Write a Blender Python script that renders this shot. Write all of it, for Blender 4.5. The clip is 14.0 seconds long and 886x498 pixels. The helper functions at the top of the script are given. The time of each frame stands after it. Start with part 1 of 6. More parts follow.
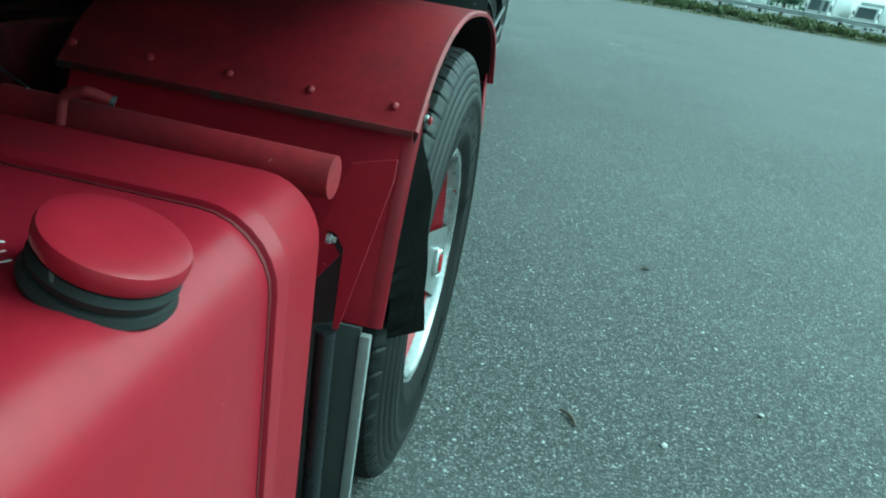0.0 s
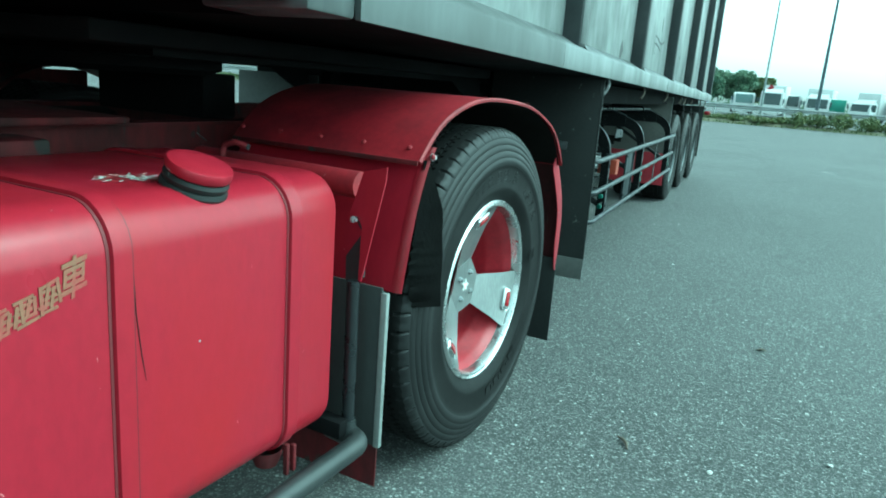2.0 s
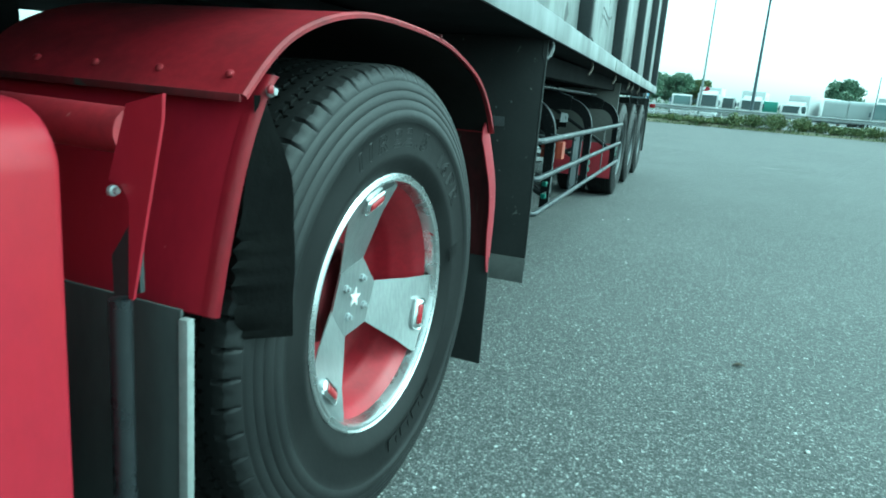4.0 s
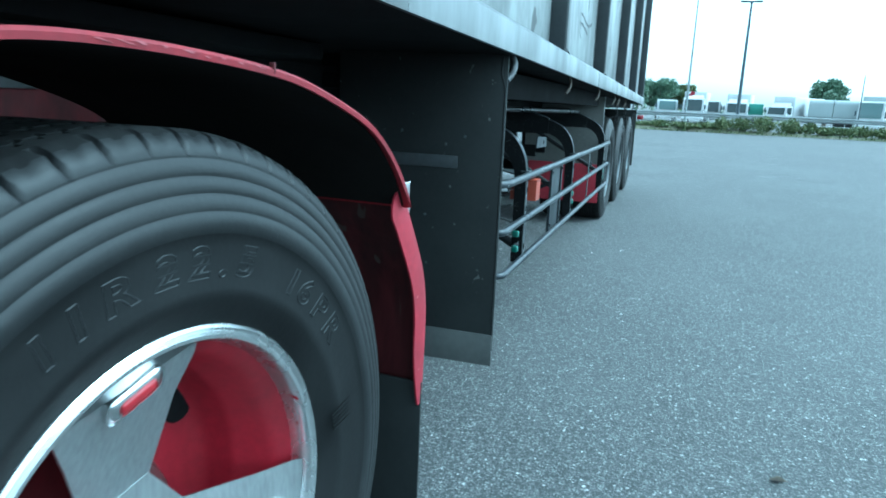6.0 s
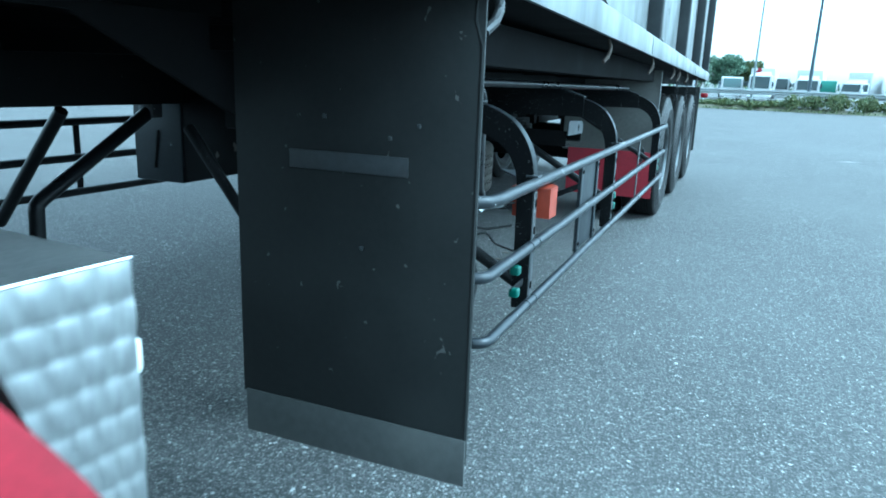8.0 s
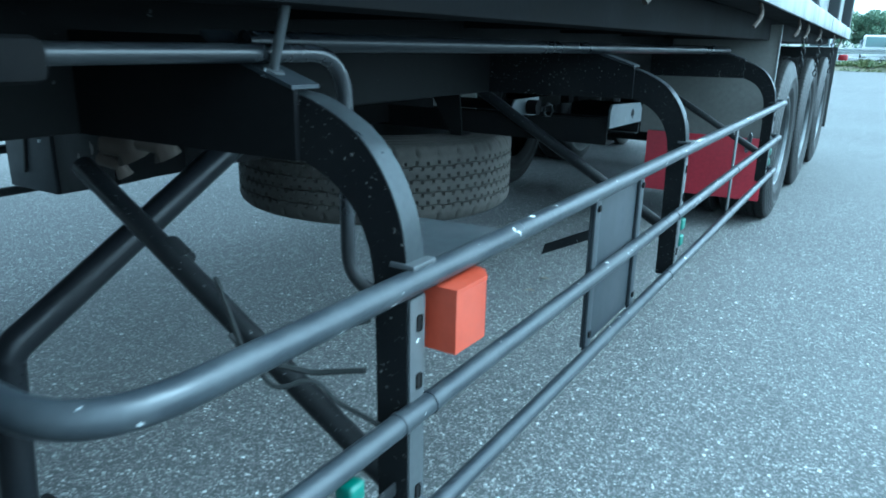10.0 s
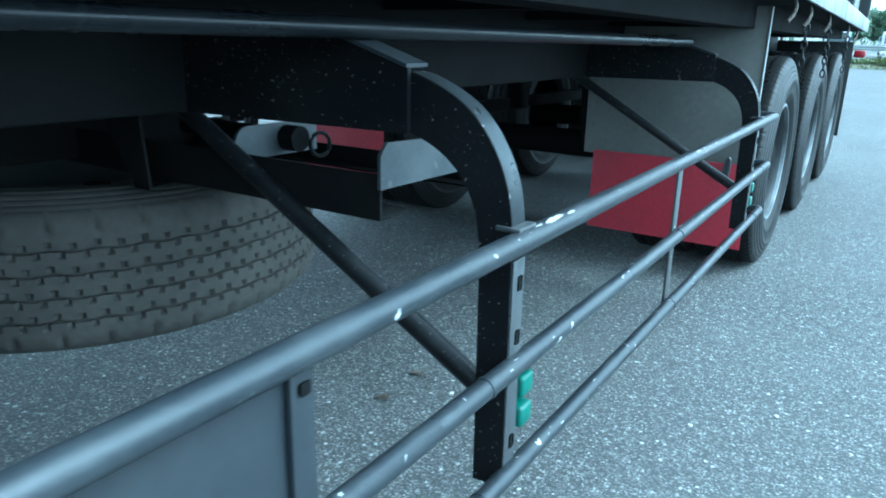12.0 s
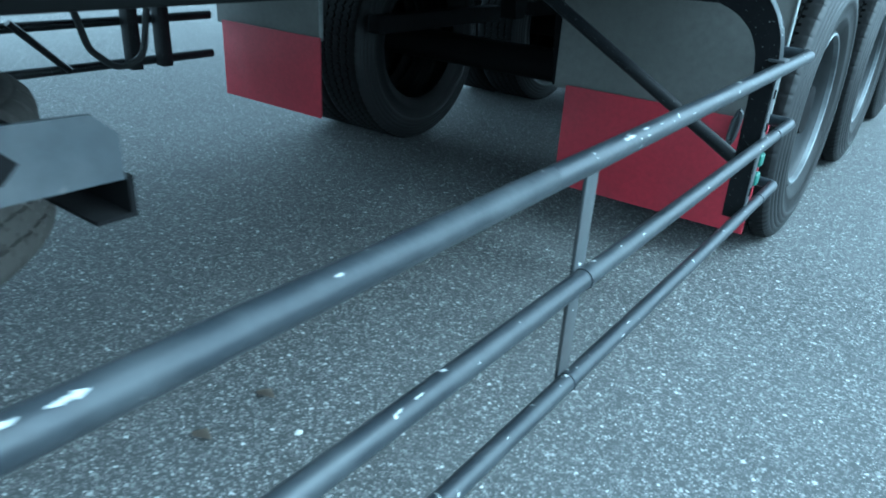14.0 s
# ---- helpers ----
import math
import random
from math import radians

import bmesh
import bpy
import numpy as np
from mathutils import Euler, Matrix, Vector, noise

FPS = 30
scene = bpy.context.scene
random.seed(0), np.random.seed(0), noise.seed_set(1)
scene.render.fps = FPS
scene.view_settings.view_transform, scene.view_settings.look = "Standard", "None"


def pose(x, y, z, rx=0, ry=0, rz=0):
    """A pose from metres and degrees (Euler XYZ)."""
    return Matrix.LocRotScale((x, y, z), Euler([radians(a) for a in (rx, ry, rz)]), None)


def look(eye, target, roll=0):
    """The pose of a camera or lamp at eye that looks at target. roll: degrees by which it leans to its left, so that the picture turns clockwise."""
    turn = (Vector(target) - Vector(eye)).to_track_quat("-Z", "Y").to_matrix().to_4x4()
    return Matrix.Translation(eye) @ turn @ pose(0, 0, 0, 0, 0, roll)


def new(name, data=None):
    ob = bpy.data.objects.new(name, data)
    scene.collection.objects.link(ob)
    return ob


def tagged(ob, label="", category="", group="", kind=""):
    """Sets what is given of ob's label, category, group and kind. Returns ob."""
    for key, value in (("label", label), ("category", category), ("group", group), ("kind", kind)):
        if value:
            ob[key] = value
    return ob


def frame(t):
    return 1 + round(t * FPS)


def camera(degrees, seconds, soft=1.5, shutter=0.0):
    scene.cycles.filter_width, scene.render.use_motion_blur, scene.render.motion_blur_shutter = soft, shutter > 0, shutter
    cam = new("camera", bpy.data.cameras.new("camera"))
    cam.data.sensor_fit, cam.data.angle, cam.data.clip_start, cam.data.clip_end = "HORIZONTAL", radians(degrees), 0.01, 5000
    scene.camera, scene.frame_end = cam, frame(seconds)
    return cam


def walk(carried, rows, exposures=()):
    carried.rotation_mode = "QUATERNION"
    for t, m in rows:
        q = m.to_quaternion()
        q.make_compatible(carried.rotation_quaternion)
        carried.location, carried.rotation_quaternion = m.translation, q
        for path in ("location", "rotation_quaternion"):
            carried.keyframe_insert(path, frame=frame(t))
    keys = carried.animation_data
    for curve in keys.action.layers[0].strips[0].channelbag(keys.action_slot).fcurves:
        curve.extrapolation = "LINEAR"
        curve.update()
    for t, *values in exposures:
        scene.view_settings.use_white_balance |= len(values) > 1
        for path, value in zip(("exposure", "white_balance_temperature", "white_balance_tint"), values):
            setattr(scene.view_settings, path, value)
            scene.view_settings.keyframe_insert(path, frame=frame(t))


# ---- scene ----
cam = camera(64.9, 14.0, soft=1.8, shutter=0.3)
PATH = [
    (0, (0.074, -1.555, 1.257), (-0.015, 0.282, 0.472), 9.7),
    (0.5, (0.236, -1.688, 1.261), (-0.011, 0.184, 0.602), 8.6),
    (1, (0.402, -1.86, 1.252), (-0.056, -0.008, 0.65), 6.5),
    (1.5, (0.558, -1.965, 1.222), (-0.096, -0.156, 0.672), 4.8),
    (2, (0.704, -2.048, 1.185), (-0.062, -0.26, 0.717), 4.4),
    (2.5, (0.756, -2.014, 1.125), (-0.089, -0.251, 0.707), 3.7),
    (3, (0.705, -1.821, 1.048), (-0.086, -0.04, 0.6), 3.6),
    (3.5, (0.636, -1.597, 1.018), (-0.038, 0.226, 0.547), 4.7),
    (3.7, (0.612, -1.503, 1.017), (-0.025, 0.335, 0.552), 5.2),
    (5.8, (0.501, -0.672, 1.092), (-0.106, 1.188, 0.678), 2.6),
    (6, (0.499, -0.59, 1.098), (-0.11, 1.27, 0.684), 2.6),
    (6.5, (0.49, -0.369, 1.101), (-0.143, 1.481, 0.681), 2.4),
    (7, (0.449, -0.167, 1.099), (-0.22, 1.67, 0.679), 2.6),
    (7.5, (0.423, 0.087, 1.088), (-0.255, 1.908, 0.614), 3.1),
    (7.7, (0.425, 0.213, 1.083), (-0.277, 2.024, 0.606), 2.8),
    (9.8, (0.372, 1.552, 1.083), (-0.611, 3.213, 0.559), 1.6),
    (10, (0.353, 1.664, 1.084), (-0.65, 3.297, 0.511), 1.2),
    (10.5, (0.34, 1.983, 1.082), (-0.667, 3.614, 0.511), 1.2),
    (11, (0.349, 2.365, 1.058), (-0.666, 4.016, 0.565), 1.1),
    (11.5, (0.319, 2.666, 1.047), (-0.707, 4.312, 0.561), 1.1),
    (12, (0.299, 2.901, 1.063), (-0.731, 4.513, 0.481), 1.3),
    (12.5, (0.299, 3.125, 1.103), (-0.731, 4.702, 0.428), 1.9),
    (13, (0.293, 3.304, 1.129), (-0.778, 4.803, 0.351), 2.3),
    (13.5, (0.259, 3.489, 1.14), (-0.817, 4.943, 0.287), 2.8),
    (14, (0.255, 3.713, 1.063), (-0.799, 5.191, 0.222), 3.5),
]
EXPOSURES = [(0, 1.3, 4750, -42), (1.0, 1.5, 4750, -42), (3.7, 1.75, 4750, -42), (5.8, 1.8, 4400, -22), (9.8, 2.36, 4350, -18), (13, 2.42, 4350, -18), (14, 2.22, 4350, -18)]
walk(cam, [(t, look(eye, target, roll)) for t, eye, target, roll in PATH], EXPOSURES)

# ---- sky, sun ----
world = bpy.data.worlds.new("overcast_sky")
scene.world = world
world.use_nodes = True
wn, wl = world.node_tree.nodes, world.node_tree.links
sky = wn.new("ShaderNodeTexSky")
sky.sky_type, sky.sun_disc = "NISHITA", False
SUN_UP, SUN_ROUND = radians(47), radians(72)
sky.sun_elevation, sky.sun_rotation = SUN_UP, SUN_ROUND
sky.air_density, sky.dust_density, sky.ozone_density = 1.0, 2.5, 1.0
grey = wn.new("ShaderNodeHueSaturation")
grey.inputs["Saturation"].default_value = 0.10
wl.new(sky.outputs[0], grey.inputs["Color"])
wl.new(grey.outputs[0], wn["Background"].inputs["Color"])
wn["Background"].inputs["Strength"].default_value = 0.15

sun_data = bpy.data.lights.new("sun", "SUN")
sun_data.energy, sun_data.angle, sun_data.color = 0.5, radians(30), (1.0, 0.97, 0.93)
sun = new("sun", sun_data)
sun.matrix_world = look((0, 0, 0), (-math.sin(SUN_ROUND) * math.cos(SUN_UP), -math.cos(SUN_ROUND) * math.cos(SUN_UP), -math.sin(SUN_UP)))

# ---- materials ----
def nodes_of(name):
    m = bpy.data.materials.new(name)
    m.use_nodes = True
    nt = m.node_tree
    return m, nt.nodes, nt.links, nt.nodes["Principled BSDF"]


def mix_colour(nd, lk, fac, a, b):
    """A colour mix; fac, a and b are sockets or values."""
    mx = nd.new("ShaderNodeMix")
    mx.data_type = "RGBA"
    for socket, v in ((mx.inputs[0], fac), (mx.inputs[6], a), (mx.inputs[7], b)):
        if hasattr(v, "links"):
            lk.new(v, socket)
        elif isinstance(v, (int, float)):
            socket.default_value = v
        else:
            socket.default_value = (*v, 1)
    return mx.outputs[2]


def ramp(nd, lk, src, lo, hi, a=0.0, b=1.0):
    r = nd.new("ShaderNodeMapRange")
    lk.new(src, r.inputs[0])
    r.inputs[1].default_value, r.inputs[2].default_value = lo, hi
    r.inputs[3].default_value, r.inputs[4].default_value = a, b
    return r.outputs[0]


def noise_tex(nd, lk, scale, detail=4.0, rough=0.55, vec=None, dist=0.0):
    n = nd.new("ShaderNodeTexNoise")
    n.inputs["Scale"].default_value, n.inputs["Detail"].default_value = scale, detail
    n.inputs["Roughness"].default_value, n.inputs["Distortion"].default_value = rough, dist
    if vec is not None:
        lk.new(vec, n.inputs["Vector"])
    return n.outputs["Fac"]


def surface(name, colour, rough=0.5, metal=0.0, dirt=(0.1, 0.09, 0.08), dirty=0.25, patch=3.0, grain=60.0,
            bump=0.05, stretch=(1, 1, 1), spots=0.0, spot_colour=(0.6, 0.62, 0.62), spot_scale=40.0, coat=0.0, vary=0.12, spec=0.5):
    """A worn surface: tone that varies at two scales, dirt in patches, chips as spots, fine relief."""
    m, nd, lk, b = nodes_of(name)
    tc = nd.new("ShaderNodeTexCoord")
    mp = nd.new("ShaderNodeMapping")
    mp.inputs["Scale"].default_value = stretch
    lk.new(tc.outputs["Object"], mp.inputs[0])
    v = mp.outputs[0]
    big, small = noise_tex(nd, lk, patch, 5, 0.6, v), noise_tex(nd, lk, grain, 3, 0.6, v)
    lo = tuple(c * (1 - vary) for c in colour)
    hi = tuple(min(1, c * (1 + vary)) for c in colour)
    col = mix_colour(nd, lk, ramp(nd, lk, small, 0.3, 0.7), lo, hi)
    if dirty:
        col = mix_colour(nd, lk, ramp(nd, lk, big, 0.45, 0.75, 0.0, dirty), col, dirt)
    if spots:
        sp = noise_tex(nd, lk, spot_scale, 2, 0.5, v, 0.5)
        col = mix_colour(nd, lk, ramp(nd, lk, sp, 0.78 - spots, 0.80 - spots), col, spot_colour)
    lk.new(col, b.inputs["Base Color"])
    lk.new(ramp(nd, lk, big, 0.3, 0.75, max(0.03, rough - 0.08), min(1, rough + 0.14)), b.inputs["Roughness"])
    b.inputs["Metallic"].default_value = metal
    b.inputs["Specular IOR Level"].default_value = spec
    b.inputs["Coat Weight"].default_value = coat
    b.inputs["Coat Roughness"].default_value = 0.12
    if bump:
        bp = nd.new("ShaderNodeBump")
        bp.inputs["Strength"].default_value, bp.inputs["Distance"].default_value = bump, 0.004
        lk.new(small, bp.inputs["Height"])
        lk.new(bp.outputs[0], b.inputs["Normal"])
    return m


def asphalt_material():
    """Angular stone chips of many tones in dark binder, worn and dusted in patches."""
    m, nd, lk, b = nodes_of("asphalt")
    tc = nd.new("ShaderNodeTexCoord")
    v = tc.outputs["Object"]
    warp = nd.new("ShaderNodeTexNoise")
    warp.inputs["Scale"].default_value, warp.inputs["Detail"].default_value = 190, 2
    lk.new(v, warp.inputs["Vector"])
    push = nd.new("ShaderNodeVectorMath")
    push.operation = "MULTIPLY_ADD"
    lk.new(warp.outputs["Color"], push.inputs[0])
    push.inputs[1].default_value = (0.009, 0.009, 0.0)
    lk.new(v, push.inputs[2])

    def stones(scale, tones):
        vo = nd.new("ShaderNodeTexVoronoi")
        vo.distance = "MANHATTAN"
        vo.inputs["Scale"].default_value = scale
        lk.new(push.outputs[0], vo.inputs["Vector"])
        sep = nd.new("ShaderNodeSeparateColor")
        lk.new(vo.outputs["Color"], sep.inputs[0])
        rp = nd.new("ShaderNodeValToRGB")
        rp.color_ramp.interpolation = "LINEAR"
        lk.new(sep.outputs[0], rp.inputs[0])
        e = rp.color_ramp.elements
        e[0].position, e[0].color = 0.0, (0.034, 0.035, 0.035, 1)
        e[1].position, e[1].color = 1.0, (tones[-1], tones[-1], tones[-1] * 0.98, 1)
        for p, c in zip((0.22, 0.50, 0.78, 0.94), tones):
            el = e.new(p)
            el.color = (c, c * 1.005, c * 0.985, 1)
        gap = ramp(nd, lk, vo.outputs["Distance"], 0.55, 0.95)
        return mix_colour(nd, lk, gap, rp.outputs[0], (0.034, 0.035, 0.035)), vo.outputs["Distance"]

    coarse, dist = stones(90, (0.055, 0.105, 0.175, 0.26, 0.50))
    fine, _ = stones(185, (0.055, 0.105, 0.17, 0.25, 0.44))
    pick = noise_tex(nd, lk, 60, 2, 0.5, v)
    col = mix_colour(nd, lk, ramp(nd, lk, pick, 0.47, 0.53), coarse, fine)
    big = noise_tex(nd, lk, 0.35, 6, 0.6, v)
    mid = noise_tex(nd, lk, 2.6, 5, 0.6, v)
    dust = mix_colour(nd, lk, ramp(nd, lk, big, 0.42, 0.72, 0.0, 0.30), col, (0.155, 0.158, 0.155))
    col = mix_colour(nd, lk, ramp(nd, lk, mid, 0.5, 0.8, 0.0, 0.28), dust, (0.07, 0.071, 0.072))
    lk.new(col, b.inputs["Base Color"])
    b.inputs["Roughness"].default_value = 0.78
    bp = nd.new("ShaderNodeBump")
    bp.inputs["Strength"].default_value, bp.inputs["Distance"].default_value = 0.6, 0.004
    inv = ramp(nd, lk, dist, 0.0, 0.9, 1.0, 0.0)
    lk.new(inv, bp.inputs["Height"])
    lk.new(bp.outputs[0], b.inputs["Normal"])
    return m


def leaf_material(name, a, c):
    m, nd, lk, b = nodes_of(name)
    g = nd.new("ShaderNodeNewGeometry")
    col = mix_colour(nd, lk, g.outputs["Random Per Island"], a, c)
    lk.new(col, b.inputs["Base Color"])
    b.inputs["Roughness"].default_value = 0.6
    return m


ASPHALT = asphalt_material()
RED = surface("red_paint", (0.235, 0.0085, 0.0235), 0.34, spec=0.32, dirt=(0.27, 0.006, 0.012), dirty=0.75, patch=3.0, grain=45, bump=0.035, coat=0.06, vary=0.07, stretch=(1, 1, 0.45), spots=0.005, spot_colour=(0.45, 0.17, 0.18), spot_scale=80)
RED_FENDER = surface("red_fender_paint", (0.225, 0.009, 0.019), 0.55, dirt=(0.05, 0.010, 0.013), dirty=0.85, patch=3.2, grain=70, bump=0.08, spots=0.02, spot_colour=(0.3, 0.10, 0.10))
# Grimy red, darkened so that frame and far side look shaded.
RED_DARK = surface("shaded_grimy_red_paint", (0.07, 0.005, 0.008), 0.7, spec=0.3, dirt=(0.014, 0.009, 0.009), dirty=1.0, patch=9, grain=30, vary=0.3, bump=0.15, stretch=(1, 1, 0.35), spots=0.14, spot_colour=(0.028, 0.024, 0.022), spot_scale=14)
# Red with random dark blotches, for the mudguard's top.
RED_BLOTCHED = surface("dark_blotched_red_paint", (0.20, 0.008, 0.017), 0.55, spec=0.35, dirt=(0.022, 0.007, 0.009), dirty=1.0, patch=2.6, grain=60, bump=0.08, spots=0.02, spot_colour=(0.25, 0.08, 0.08), spot_scale=60)
RED_EDGE = surface("worn_red_edge_paint", (0.23, 0.012, 0.026), 0.5, spec=0.35, dirt=(0.12, 0.012, 0.018), dirty=0.6, patch=6, grain=60, bump=0.06, spots=0.02, spot_colour=(0.3, 0.10, 0.10))
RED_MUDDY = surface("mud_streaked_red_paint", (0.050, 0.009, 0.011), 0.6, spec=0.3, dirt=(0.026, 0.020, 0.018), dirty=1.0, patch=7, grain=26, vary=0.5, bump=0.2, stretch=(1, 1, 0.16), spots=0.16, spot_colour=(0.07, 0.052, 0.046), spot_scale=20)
RED_RUBBER = surface("red_rubber_sheet", (0.27, 0.010, 0.026), 0.65, dirt=(0.15, 0.03, 0.04), dirty=0.5, patch=3, bump=0.1)
CHIP_PINK = surface("chipped_pink_primer", (0.28, 0.075, 0.085), 0.7, dirt=(0.2, 0.06, 0.07), dirty=0.5, patch=30)
RIM_RED = surface("red_wheel_paint", (0.27, 0.008, 0.021), 0.45, dirt=(0.12, 0.015, 0.02), dirty=0.5, patch=7)
BLACK_STEEL = surface("black_painted_steel", (0.007, 0.0075, 0.0085), 0.42, spec=0.25, dirt=(0.025, 0.025, 0.025), dirty=0.35, patch=6, spots=0.085, spot_colour=(0.12, 0.125, 0.125), spot_scale=190)
RUBBER_BLACK = surface("near_black_rubber", (0.004, 0.004, 0.004), 0.7, spec=0.1, dirt=(0.015, 0.015, 0.014), dirty=0.5, patch=9, bump=0.4)
PIPE_GREY = surface("grey_pipe_paint", (0.008, 0.0088, 0.0105), 0.32, spec=0.17, dirt=(0.012, 0.012, 0.013), dirty=0.5, patch=5, grain=90)
RUST = surface("brown_rust", (0.045, 0.034, 0.026), 0.8, dirt=(0.03, 0.025, 0.02), dirty=0.6, patch=12, bump=0.3)
PANEL_DARK = surface("slate_panel_paint", (0.018, 0.021, 0.025), 0.55, spec=0.3, dirt=(0.035, 0.037, 0.039), dirty=0.4, patch=5, grain=50)
# Tread rubber, darkened to hold the shade beneath the mudguard.
TREAD = surface("worn_shaded_tread", (0.005, 0.005, 0.005), 0.8, spec=0.18, dirt=(0.012, 0.012, 0.012), dirty=0.6, patch=7, bump=0.2)
TRIM = surface("scuffed_bright_trim", (0.56, 0.57, 0.57), 0.26, metal=0.92, dirt=(0.4, 0.38, 0.37), dirty=0.5, patch=9, bump=0.03, spots=0.09, spot_colour=(0.36, 0.03, 0.05), spot_scale=26, vary=0.06)
# Flecked black whose base also carries the shade on webs and outriggers.
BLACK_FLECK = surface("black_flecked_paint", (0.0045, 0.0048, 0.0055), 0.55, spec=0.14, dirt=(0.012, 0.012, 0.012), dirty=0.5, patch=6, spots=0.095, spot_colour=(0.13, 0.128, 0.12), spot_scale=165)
GLASS_PALE = surface("sky_lit_windscreen", (0.10, 0.15, 0.15), 0.12, spec=0.6, dirty=0.0, bump=0)
BLUE_BOX = surface("blue_box_sheet", (0.05, 0.20, 0.40), 0.5, dirt=(0.5, 0.5, 0.5), dirty=0.6, patch=0.8)
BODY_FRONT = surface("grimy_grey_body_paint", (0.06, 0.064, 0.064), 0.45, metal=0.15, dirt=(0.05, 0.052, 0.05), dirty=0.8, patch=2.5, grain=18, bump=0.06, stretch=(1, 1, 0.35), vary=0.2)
STEP_PIPE = surface("worn_step_pipe_paint", (0.022, 0.024, 0.025), 0.38, spec=0.45, dirt=(0.045, 0.047, 0.046), dirty=0.5, patch=7, grain=60)
# Darker than the rings, whose upward tilt to the light is coloured in.
TYRE_FLAT = surface("matt_shaded_sidewall", (0.0048, 0.0048, 0.005), 0.58, spec=0.2, dirt=(0.014, 0.014, 0.014), dirty=0.6, patch=6, grain=110, bump=0.1)
RUBBER_DUSTY = surface("dusty_rubber_flap", (0.032, 0.034, 0.034), 0.7, spec=0.25, dirt=(0.06, 0.06, 0.058), dirty=0.6, patch=5, stretch=(1, 1, 0.4))
PIPE_DARK = surface("dark_glossy_pipe_paint", (0.012, 0.013, 0.015), 0.28, dirt=(0.03, 0.03, 0.03), dirty=0.4, patch=8)
RIM_STEEL = surface("dull_rim_steel", (0.17, 0.18, 0.185), 0.45, metal=0.5, dirt=(0.04, 0.042, 0.043), dirty=0.95, patch=3.5, grain=40)
WHEEL_GREY = surface("dusty_grey_wheel_paint", (0.03, 0.032, 0.034), 0.5, metal=0.3, dirt=(0.05, 0.05, 0.05), dirty=0.7, patch=6)
FLANGE = surface("worn_lit_flange_paint", (0.07, 0.078, 0.085), 0.32, metal=0.4, dirt=(0.04, 0.042, 0.045), dirty=0.5, patch=9, spots=0.06)
# Blacker than plain soot: deep shade under the vehicle is in this colour.
UNDERSIDE = surface("shaded_sooty_steel", (0.0055, 0.0055, 0.006), 0.85, spec=0.08, dirt=(0.012, 0.011, 0.010), dirty=0.6, patch=4, bump=0.15)
LINER_DARK = surface("brown_black_liner", (0.010, 0.0088, 0.008), 0.85, spec=0.1, dirt=(0.020, 0.016, 0.014), dirty=0.6, patch=5, grain=40, bump=0.15)
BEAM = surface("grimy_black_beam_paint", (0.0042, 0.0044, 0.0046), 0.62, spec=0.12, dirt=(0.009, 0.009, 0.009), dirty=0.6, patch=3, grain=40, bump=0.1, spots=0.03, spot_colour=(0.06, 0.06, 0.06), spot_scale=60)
RAIL_PAINT = surface("grey_blue_rail_paint", (0.021, 0.0245, 0.029), 0.38, metal=0.1, spec=0.40, dirt=(0.055, 0.06, 0.064), dirty=0.55, patch=11, grain=70, bump=0.12, spots=0.07, spot_colour=(0.45, 0.47, 0.47), spot_scale=44)
BODY_GREY = surface("dull_grey_body_paint", (0.092, 0.097, 0.098), 0.40, metal=0.25, dirt=(0.035, 0.037, 0.037), dirty=0.95, patch=3.0, grain=18, bump=0.06, stretch=(1, 1, 0.35), vary=0.2)
PANEL_GREY = surface("pale_grey_side_sheet", (0.23, 0.238, 0.236), 0.42, metal=0.2, dirt=(0.045, 0.048, 0.048), dirty=0.9, patch=2.6, grain=12, bump=0.1, stretch=(1, 1, 0.5), spots=0.10, spot_colour=(0.06, 0.06, 0.06), spot_scale=5, vary=0.2)
RIB_DARK = surface("dark_side_post_paint", (0.025, 0.028, 0.03), 0.55, dirt=(0.1, 0.1, 0.1), dirty=0.4, patch=4)
TYRE = surface("tyre_rubber", (0.0085, 0.0087, 0.0092), 0.52, spec=0.3, dirt=(0.02, 0.02, 0.02), dirty=0.6, patch=5, grain=90, bump=0.12)
TYRE_DUSTY = surface("dusty_tyre_rubber", (0.045, 0.042, 0.038), 0.9, spec=0.2, dirt=(0.08, 0.074, 0.066), dirty=0.6, patch=4, grain=60, bump=0.2)
RUBBER = surface("black_rubber_sheet", (0.015, 0.016, 0.016), 0.6, spec=0.3, dirt=(0.035, 0.037, 0.036), dirty=0.5, patch=3, grain=50, bump=0.1, spots=0.055, spot_colour=(0.10, 0.10, 0.095), spot_scale=34)
RUBBER_GREY = surface("grey_rubber_sheet", (0.065, 0.067, 0.065), 0.7, dirt=(0.12, 0.12, 0.113), dirty=0.6, patch=3, grain=40, bump=0.08)
CHROME = surface("polished_steel", (0.72, 0.73, 0.73), 0.16, metal=1.0, dirt=(0.35, 0.33, 0.32), dirty=0.3, patch=9, bump=0.02, vary=0.04)
BRUSHED = surface("brushed_stainless_steel", (0.35, 0.36, 0.36), 0.38, metal=0.85, dirt=(0.28, 0.28, 0.27), dirty=0.4, patch=8, grain=160, bump=0.03, stretch=(1, 1, 0.2))
GALV = surface("galvanised_steel", (0.42, 0.44, 0.45), 0.45, metal=0.7, dirt=(0.3, 0.3, 0.3), dirty=0.5, patch=14, grain=40)
STEEL_GREY = surface("bare_grey_steel", (0.055, 0.059, 0.063), 0.5, metal=0.3, dirt=(0.06, 0.055, 0.053), dirty=0.6, patch=7, spots=0.05)
